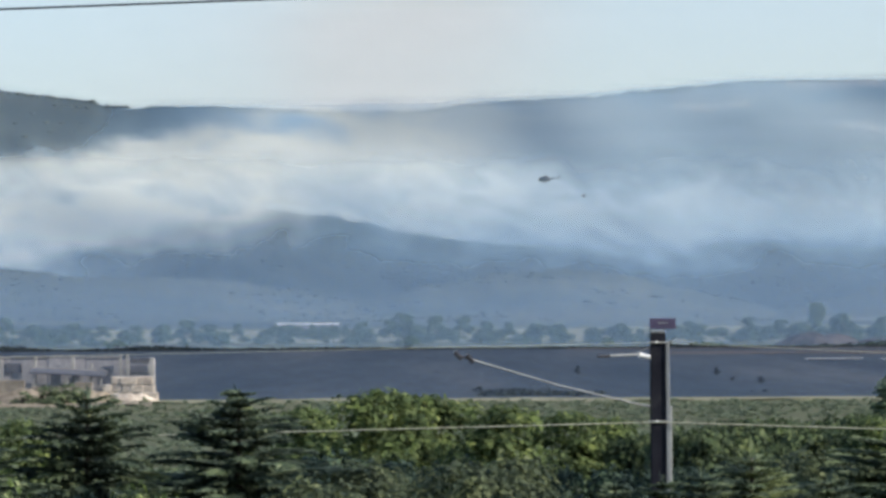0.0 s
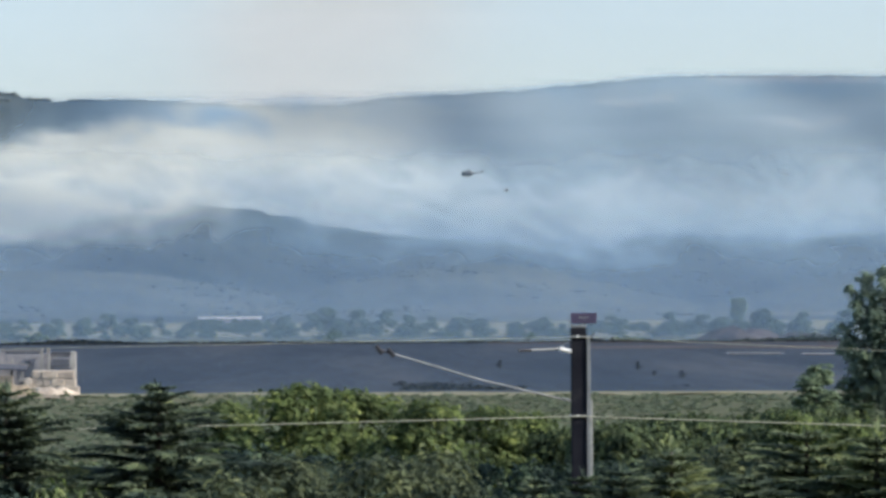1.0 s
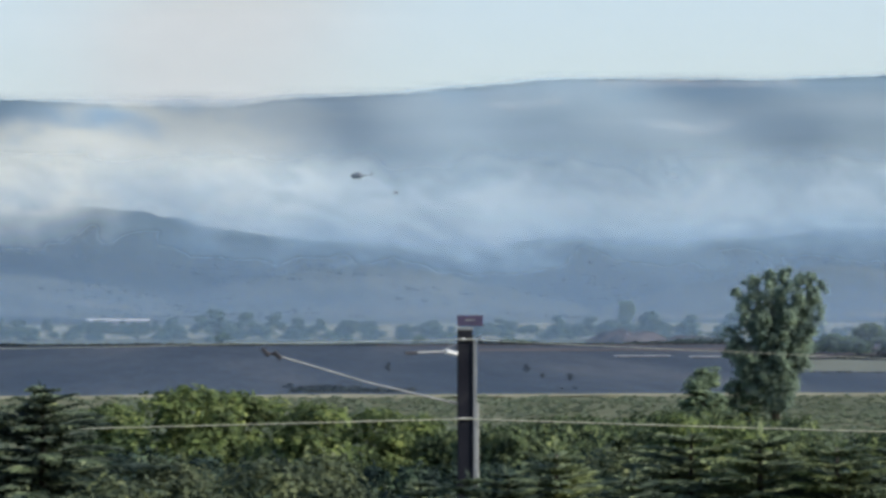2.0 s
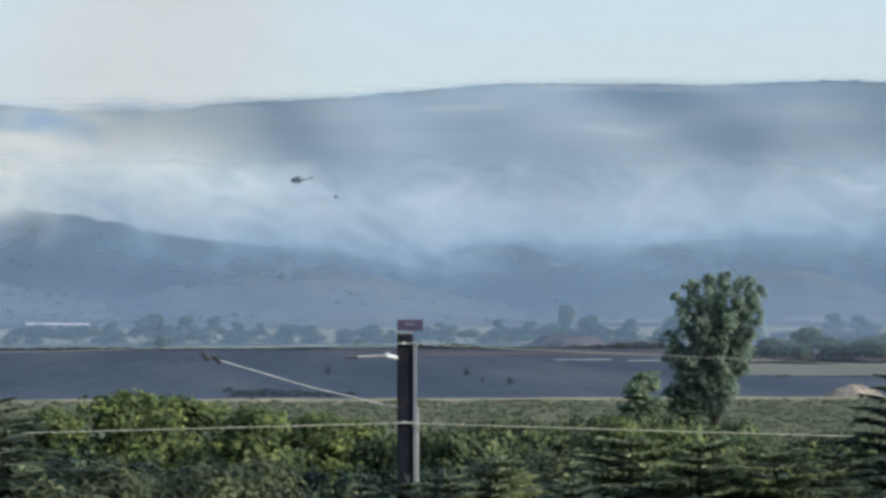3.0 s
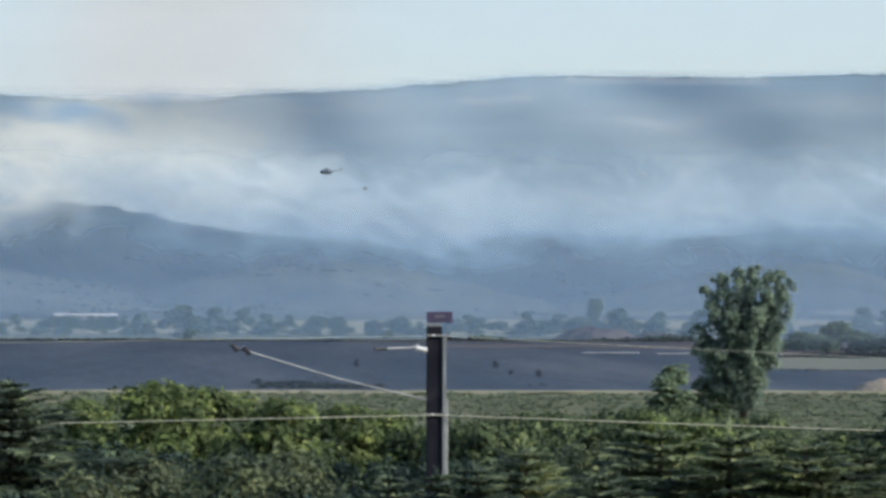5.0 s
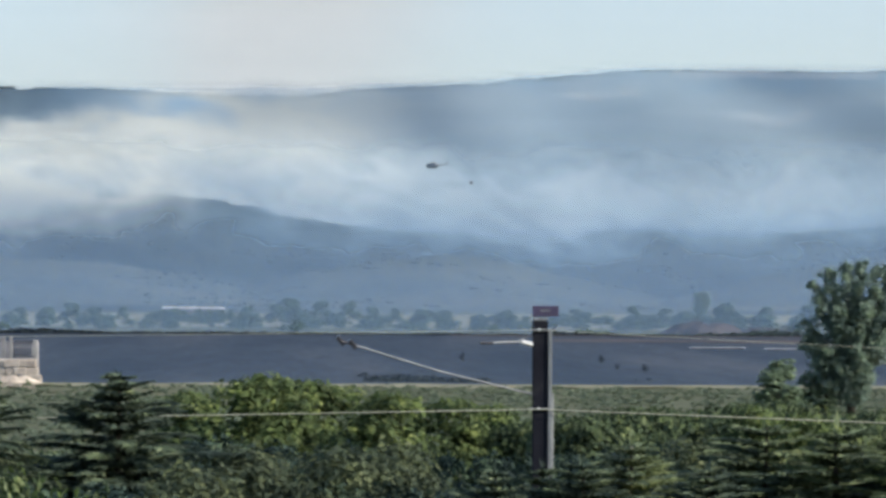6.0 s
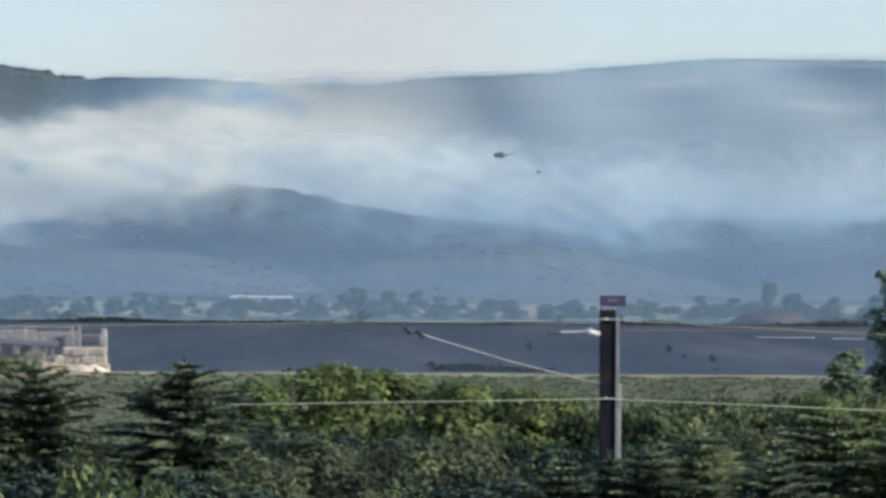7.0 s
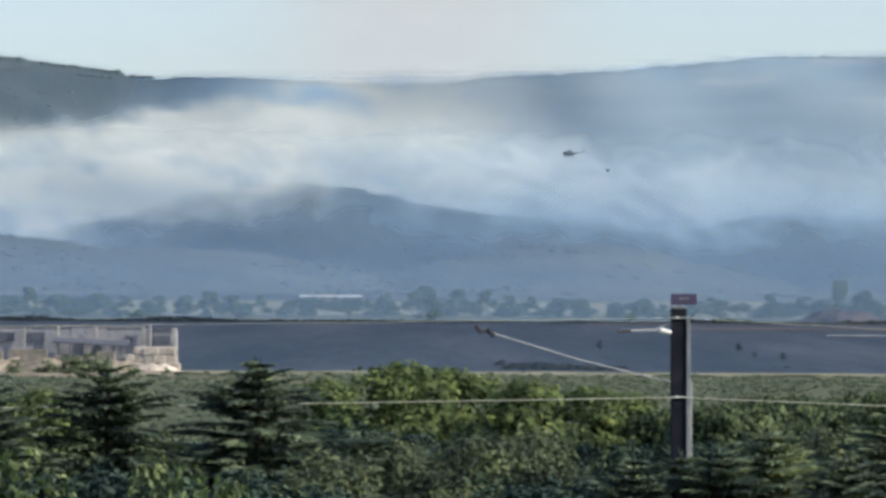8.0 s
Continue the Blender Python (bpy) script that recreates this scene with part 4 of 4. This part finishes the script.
def railway_mast():
    mast = empty("railway_mast", (mast_at.x, mast_at.y, 0), "dark weathered steel mast, its sunlit flange coloured pale", "mast")
    top = spot(0, 592, D).z
    part("column", box((0.27, 0.20, top), (0, 0, top / 2), 0.012), M_MAST, mast)
    # sun on this side of the mast is put into the flange's paler steel
    part("flange", box((0.062, 0.24, top - 0.15), (0.167, -0.01, top / 2 - 0.075), 0.006), M_PALE_STEEL, mast, "steel flange, its sunlight put into a pale colour")
    part("cap", box((0.27, 0.22, 0.05), (0, 0, top + 0.027), 0.01), M_PALE_STEEL, mast, "pale cap plate")
    sign = part("sign_plate", box((0.46, 0.02, 0.19), (0.085, -0.10, spot(0, 575, D).z), 0.006), M_RED, mast, "faded red enamel plate with worn marks")
    for dx, w in ((-0.055, 0.07), (0.02, 0.05), (0.075, 0.03)):
        part("mark", box((w, 0.006, 0.035), (0.085 + dx, -0.113, spot(0, 575, D).z + 0.012)), M_PALE_STEEL, sign, "worn pale bar")
    part("plate_post", box((0.03, 0.02, 0.22), (0.06, -0.08, top + 0.06), 0.004), M_PALE_STEEL, mast)
    for z in (spot(0, 608, D).z, spot(0, 748, D).z):
        part("clamp", box((0.36, 0.27, 0.035), (0.02, 0, z), 0.006), M_PALE_STEEL, mast, "pale wire clamp")
        part("wire_pin", tube([(-0.03, -0.10, z), (-0.03, -0.20, z + 0.01)], [0.022, 0.022], 8), M_PORCELAIN, mast)
    # upper bracket with its insulator
    z = spot(0, 631, D).z
    arm = part("upper_bracket", tube([(-0.13, -0.05, z - 0.01), (-0.30, -0.12, z + 0.02), (-0.98, -0.35, z)], [0.02, 0.018, 0.018], 8), M_PALE_STEEL, mast, "pale bracket rod")
    part("insulator", ribbed((-0.14, -0.06, z - 0.03), (-0.34, -0.13, z + 0.02), 0.05), M_PORCELAIN, arm, "white porcelain insulator")
    part("end_fitting", ribbed((-0.86, -0.31, z), (-1.08, -0.385, z - 0.005), 0.032), M_DARK_INS, arm, "dark end fitting")
    part("stay", tube([(-0.1, -0.06, spot(0, 612, D).z), (-0.42, -0.16, z + 0.02)], [0.012, 0.012], 6), M_PALE_STEEL, arm)
    part("stay", tube([(0.14, -0.06, spot(0, 612, D).z), (0.30, -0.12, spot(0, 600, D).z)], [0.014, 0.014], 6), M_PALE_STEEL, arm)
    # the long bracket tube that carries the contact line
    a, b = Vector((-0.13, -0.06, spot(0, 722, D).z)), Vector((-3.42, -0.75, spot(0, 633, D * 0.985).z))
    mid = a.lerp(b, 0.5) + Vector((0, 0, -0.05))
    long_arm = part("long_bracket", tube([a, mid, b], [0.015, 0.015, 0.015], 8), M_PALE_STEEL, mast, "slanting pale bracket tube")
    part("insulator", ribbed(a + Vector((0.02, 0, 0)), a.lerp(b, 0.05), 0.032), M_PALE_STEEL, long_arm, "grey insulator")
    for f0, f1 in ((0.955, 0.99), (1.02, 1.055)):
        part("insulator", ribbed(a.lerp(b, f0) + Vector((0, 0, -0.05)), a.lerp(b, f1) + Vector((0, 0, 0.06)), 0.052), M_DARK_INS, long_arm, "dark insulator")
    part("hanger", tube([a.lerp(b, 0.97), a.lerp(b, 1.05)], [0.02, 0.02], 6), M_DARK_INS, long_arm)
    # tube added down the mast, for the flange's brighter sunlit lower half
    part("flange_lit_tube", tube([(0.208, -0.10, 0), (0.208, -0.10, spot(0, 720, D).z)], [0.027, 0.027], 8), M_PALE_STEEL, mast, "pale tube added for the flange's sunlit lower half")
    return mast


def ribbed(a, b, r):
    """An insulator: sheds on a rod between two points."""
    a, b = Vector(a), Vector(b)
    pts, rad = [], []
    n = 9
    for k in range(n + 1):
        pts.append(a.lerp(b, k / n))
        rad.append(r if k % 2 else r * 0.6)
    return tube(pts, rad, 10)


railway_mast()


def wire(name, pts, r, material, label):
    bm = tube(pts, [r] * len(pts), 6)
    return tagged(part(name, bm, material, smooth=True), label, "wire")


def span(y_mast, y_left, y_right, dy, reach=14.0):
    """A wire held at the mast, hanging lower to both sides, then on to the next masts."""
    out = []
    z0 = spot(0, y_mast, D).z
    for k in range(-40, 41):
        x = 55.0 * k / 40
        s = abs(x) / 11.6
        drop = (y_left - y_mast) if x < 0 else (y_right - y_mast)
        fall = drop / 100 * s * (1 - 0.10 * s)
        out.append((mast_at.x + x, D + dy + 0.06 * x, z0 - fall))
    return out


wire("contact_wire", span(748, 771, 794, -0.2), 0.011, M_WIRE, "pale lower line wire sagging from the mast")
wire("carrier_wire", span(608, 629, 668, -0.2), 0.0048, M_WIRE, "thin upper line wire sagging from the mast")
wire("overhead_wire", [(x, 24 - 0.02 * x, spot(0, 10, 24).z + 0.03 * (x + 3.8)) for x in range(-40, 41, 4)], 0.010, M_MAST, "thin dark overhead wire before the sky")


# ---------------------------------------------------------------- building site at the field's edge
def building_site():
    d = 246.0
    base = spot(100, 545, d)
    site = empty("unfinished_building", (base.x, d, 0), "unfinished building of grey panels and pale concrete posts", "building")
    r = np.random.default_rng(5)
    for k, x in enumerate((-19.5, -16.2, -12.9, -9.6, -6.3, -3.0, 0.3, 3.6, 6.7)):
        w, h = (3.22, 3.80 + float(r.uniform(-0.06, 0.06))) if k < 8 else (2.9, 3.55)
        panel = part("wall_panel", box((w, 0.18, h), (x, 4.0 + 0.05 * (k % 2), h / 2), 0.02), M_PANEL, site)
        if k < 8:
            part("coping", box((w, 0.30, 0.11), (x, 3.98, h + 0.057), 0.02), M_CONCRETE, panel, "pale concrete coping")
    for x, h in ((-18.5, 3.85), (-13.2, 3.95), (-10.2, 3.7), (-8.0, 3.95), (-5.4, 3.9), (-2.4, 3.95), (0.95, 3.95), (2.55, 3.2), (5.15, 4.0), (5.75, 4.05)):
        part("post", box((0.26, 0.24, h), (x, 3.4, h / 2), 0.02), M_CONCRETE, site)
    for k, z in enumerate((0.45, 1.25, 2.0, 2.75, 3.4)):
        part("pier_block", box((0.44 + 0.14 * (k % 2), 0.42, 0.78), (8.08 + 0.05 * (k % 3), 1.2, z), 0.06), M_CONCRETE, site, "rough pale masonry block")
    # solid boxes before the panels; the shade inside the holes is their dark colour
    for x, z, w, h in ((7.0, 3.62, 2.0, 0.22), (7.0, 2.75, 1.9, 0.62), (3.9, 2.72, 0.5, 0.42), (-13.6, 2.8, 1.6, 0.9), (-10.9, 2.8, 0.8, 0.9), (-4.3, 2.9, 1.3, 0.8), (-7.0, 2.9, 1.4, 0.8)):
        part("opening", box((w, 0.16, h), (x, 3.80, z), 0.01), M_SLATE, site, "dark box standing for a shaded opening")
    roof = part("low_roof", box((6.6, 1.7, 0.12), (0.7, 2.35, 2.50), 0.02, Matrix.Rotation(radians(3), 3, "Y") @ Matrix.Rotation(radians(12), 3, "X")), M_SLATE, site, "low sloping slate-grey roof")
    part("roof_edge", box((6.6, 0.14, 0.12), (0.7, 3.2, 2.78), 0.02, Matrix.Rotation(radians(3), 3, "Y")), M_CONCRETE, roof, "pale roof edge")
    for x in (-2.3, 0.6, 3.6):
        part("roof_post", box((0.16, 0.16, 2.3), (x, 1.8, 1.15), 0.02), M_CONCRETE, site)
    for x, w, h, y in ((-15.5, 6.4, 2.1, 0.4), (-9.2, 5.0, 1.7, 0.2), (-4.6, 3.4, 1.9, 0.7), (-0.6, 3.6, 1.35, 0.5), (2.2, 1.6, 1.7, 0.6)):
        part("low_wall", box((w, 0.3, h), (x, y, h / 2), 0.06), M_EARTH, site, "rough sandy masonry wall")
    for row, (x, end) in enumerate(((3.2, 8.0), (3.9, 8.0), (4.6, 7.4))):
        while x < end:
            w = float(r.uniform(0.7, 1.6))
            part("wall_block", box((w * 1.04, 0.6, 0.74), (x + w / 2, 0.9 + float(r.uniform(-0.12, 0.12)), 0.36 + 0.70 * row + float(r.uniform(-0.03, 0.05))), 0.12), M_SAND, site, "pale sandy masonry block")
            x += w
    for x, w, y in ((6.0, 4.9, -0.9), (-1.2, 4.4, -0.8), (-8.6, 6.0, -1.0), (2.2, 2.2, -0.4), (-14.6, 5.0, -0.7)):
        part("kerb", box((w, 0.6, 0.30), (x, y, 0.15), 0.06), M_SAND, site, "pale kerb")
    for k in range(34):
        x, y = float(r.uniform(-18, 7.6)), float(r.uniform(-1.6, 0.3))
        w = float(r.uniform(0.3, 1.1))
        part("slab", box((w, 0.5, 0.16), (x, y, 0.42 + 0.35 * abs(float(r.normal()))), 0.03, Matrix.Rotation(float(r.uniform(-0.4, 0.4)), 3, "Y")), M_SAND if k % 3 else M_CONCRETE, site, "broken slab in the rubble")
    return site


building_site()


def heap(name, x, d, width, height, material, label, category, seed):
    """An uneven heap of earth or rubble."""
    r = np.random.default_rng(seed)
    n, m = 28, 12
    verts, faces = [], []
    p = spot(x, 545, d)
    for j in range(m + 1):
        for i in range(n):
            a, s = math.tau * i / n, j / m
            rad = width / 2 * s * (1 + 0.18 * fbm(math.cos(a) * 1.4, math.sin(a) * 1.4, seed))
            z = height * (1 - s * s * s) * (0.85 + 0.5 * fbm(math.cos(a) * s * 1.6, math.sin(a) * s * 1.6, seed + 3) + 0.10 * fbm(math.cos(a) * s * 5, math.sin(a) * s * 5, seed + 8))
            verts.append((rad * math.cos(a), rad * 0.7 * math.sin(a), max(z, 0) if j < m else -0.05))
    for j in range(m):
        for i in range(n):
            faces.append((j * n + i, j * n + (i + 1) % n, (j + 1) * n + (i + 1) % n, (j + 1) * n + i))
    ob = new(name, mesh_of(name, verts, faces, material, smooth=False))
    ob.location = (p.x, d, 0)
    return tagged(ob, label, category)


heap("earth_heap", 1968, 248, 5.6, 1.15, M_EARTH, "heap of pale sandy earth beside the field", "heap", 1)
heap("earth_bank", 1450, 562, 18.0, 2.5, M_FALLOW, "brown earth bank beyond the burnt field", "bank", 7)
heap("earth_bank", 1560, 560, 13.0, 1.7, M_FALLOW, "low brown earth bank beyond the burnt field", "bank", 9)
heap("earth_mound", 236, 244, 4.4, 0.75, M_SAND, "low heap of sandy rubble below the masonry blocks", "heap", 2)
heap("earth_mound", 165, 242, 4.6, 1.05, M_EARTH, "low sandy rubble heap", "heap", 3)
heap("earth_mound", 60, 242, 9.5, 1.15, M_EARTH, "broad sandy rubble heap beside the building site", "heap", 4)
heap("earth_mound", -80, 243, 8.5, 1.35, M_EARTH, "broad sandy rubble heap beside the building site", "heap", 5)
site_bush = broadleaf("site_shrub", "dull green shrub growing among the rubble", 61, 1.9, 2.6, 14, 46, 0.15, M_SHRUB_PALE, "shrub", low=0.05)
set_down(site_bush, 108, 676, 238, 1.9, 0, 1.5, "shrubs among the rubble")
for x, top, d, turn, wide in ((72, 680, 238, 60, 1.3), (38, 690, 237, 100, 1.6), (142, 684, 238, 150, 1.2), (-10, 690, 236, 220, 1.2), (190, 696, 236, 20, 1.4), (92, 698, 235, 310, 1.8), (252, 700, 237, 80, 1.0)):
    again(site_bush, x, top, d, 1.9, turn, wide)


# ---------------------------------------------------------------- sheds on the plain
def shed(name, x, d, width, depth, height, label, roof, category="shed"):
    p = spot(x, 545, d)
    ob = empty(name, (p.x, d, 0), label, category)
    part("wall", box((width, depth, height), (0, 0, height / 2)), M_CONCRETE, ob)
    bm = bmesh.new()
    e = 0.5
    w, q = width / 2 + e, depth / 2 + e
    vs = [bm.verts.new(v) for v in ((-w, -q, height), (w, -q, height), (w, q, height), (-w, q, height), (-w, 0, height + roof), (w, 0, height + roof))]
    for f in ((0, 1, 5, 4), (2, 3, 4, 5), (0, 4, 3), (1, 2, 5), (3, 2, 1, 0)):
        bm.faces.new([vs[i] for i in f])
    part("roof", bm, M_ROOF, ob, "pale sheet roof")
    return ob


shed("long_shed", 545, 820, 17, 9, 3.2, "long low shed with a pale sheet roof", 0.7)
for x in (488, 512, 530, 552, 571, 590, 608):
    again(far_c, x, 577 + (x % 3), 800, 2.6, x * 7.0, 0.75)
shed("concrete_trough", 1474, 418, 7.6, 1.0, 0.22, "long low pale concrete trough at the field", 0.06, "trough")
shed("concrete_trough", 1590, 412, 4.4, 1.0, 0.20, "short low pale concrete trough at the field", 0.06, "trough")


# ---------------------------------------------------------------- helicopter with its bucket
def lathe(profile, sides=14, squash=1.0):
    """A body round the x axis from (x, radius, lift)."""
    bm = bmesh.new()
    rings = [[bm.verts.new((x, r * math.cos(k * math.tau / sides), lift + squash * r * math.sin(k * math.tau / sides))) for k in range(sides)] for x, r, lift in profile]
    for a, b in zip(rings, rings[1:]):
        for k in range(sides):
            bm.faces.new((a[k], a[(k + 1) % sides], b[(k + 1) % sides], b[k]))
    bm.faces.new(rings[0])
    bm.faces.new(rings[-1][::-1])
    bmesh.ops.recalc_face_normals(bm, faces=bm.faces)
    return bm


HELI = spot(968, 319, 1530)


def helicopter():
    heli = empty("helicopter", HELI, "dark grey firefighting helicopter flying before the smoke", "helicopter")
    heli.scale = (0.86, 0.86, 0.86)
    heli.rotation_euler = (radians(-3), radians(4), radians(-28))
    body = part("fuselage", lathe([(-5.4, 0.15, -0.35), (-5.0, 0.7, -0.3), (-4.0, 1.2, -0.1), (-2.0, 1.4, 0.1), (1.0, 1.35, 0.15), (2.4, 0.95, 0.4), (3.2, 0.5, 0.7)]), M_HELI, heli, smooth=True)
    part("windscreen", lathe([(-5.15, 0.55, 0.0), (-4.6, 0.95, 0.12), (-3.7, 1.15, 0.28)], 14), M_GLASS_DARK, body, "dark cockpit glass", smooth=True)
    part("engine_housing", lathe([(-2.6, 0.2, 1.4), (-1.8, 0.65, 1.5), (0.8, 0.65, 1.5), (2.0, 0.3, 1.2)]), M_HELI, heli, smooth=True)
    part("tail_boom", lathe([(2.2, 0.6, 0.65), (5.0, 0.36, 0.95), (8.6, 0.2, 1.3)]), M_HELI, heli, smooth=True)
    part("tail_fin", box((1.0, 0.12, 2.0), (8.9, 0, 2.0), 0.05, Matrix.Rotation(radians(28), 3, "Y")), M_HELI, heli)
    part("stabiliser", box((0.7, 2.6, 0.08), (7.3, 0, 1.15), 0.03), M_HELI, heli)
    part("rotor_mast", tube([(-0.6, 0, 1.9), (-0.6, 0, 2.75)], [0.16, 0.12], 10), M_HELI, heli)
    hub = part("rotor_hub", tube([(-0.6, 0, 2.68), (-0.6, 0, 2.9)], [0.4, 0.3], 12), M_HELI, heli)
    for k in range(4):
        a = radians(35 + 90 * k)
        turn = Matrix.Rotation(a, 3, "Z")
        part("rotor_blade", box((7.2, 0.42, 0.05), Vector((-0.6, 0, 2.8)) + turn @ Vector((3.9, 0, -0.05)), 0.02, turn), M_HELI, hub)
    for k in range(2):
        part("tail_rotor_blade", box((0.16, 0.04, 2.4), (9.2, 0.22, 2.5), 0.015, Matrix.Rotation(radians(30 + 90 * k), 3, "Y")), M_HELI, heli)
    for sy in (-1, 1):
        skid = part("skid", tube([(-3.9, sy * 1.2, -1.75), (-3.4, sy * 1.2, -1.95), (1.6, sy * 1.2, -1.95)], [0.07, 0.07, 0.07], 8), M_HELI, heli)
        for x in (-2.6, 0.6):
            part("strut", tube([(x, sy * 0.7, -1.0), (x, sy * 1.2, -1.95)], [0.06, 0.06], 6), M_HELI, skid)
    return heli


helicopter()


def water_bucket():
    at = spot(1034, 348, 1530)
    ob = empty("water_bucket", at, "small dark fire bucket on a long line under the helicopter", "bucket")
    bm = bmesh.new()
    prof = [(0.45, -0.8), (0.75, -0.5), (0.9, 0.15), (0.9, 0.6), (0.8, 0.6), (0.8, 0.15), (0.4, -0.7)]
    rings = [[bm.verts.new((r * math.cos(k * math.tau / 14), r * math.sin(k * math.tau / 14), z)) for k in range(14)] for r, z in prof]
    for a, b in zip(rings, rings[1:]):
        for k in range(14):
            bm.faces.new((a[k], a[(k + 1) % 14], b[(k + 1) % 14], b[k]))
    bm.faces.new(rings[0])
    bm.faces.new(rings[-1][::-1])
    bmesh.ops.recalc_face_normals(bm, faces=bm.faces)
    part("shell", bm, M_BUCKET, ob, smooth=True)
    hook = HELI - at + Vector((0, 0, -0.6))
    knot = hook.normalized() * 2.2
    for k in range(4):
        a = math.tau * k / 4
        part("sling", tube([(0.85 * math.cos(a), 0.85 * math.sin(a), 0.58), knot], [0.02, 0.02], 5), M_MAST, ob)
    part("line", tube([knot, hook], [0.02, 0.02], 5), M_MAST, ob, "thin long line")
    return ob


water_bucket()
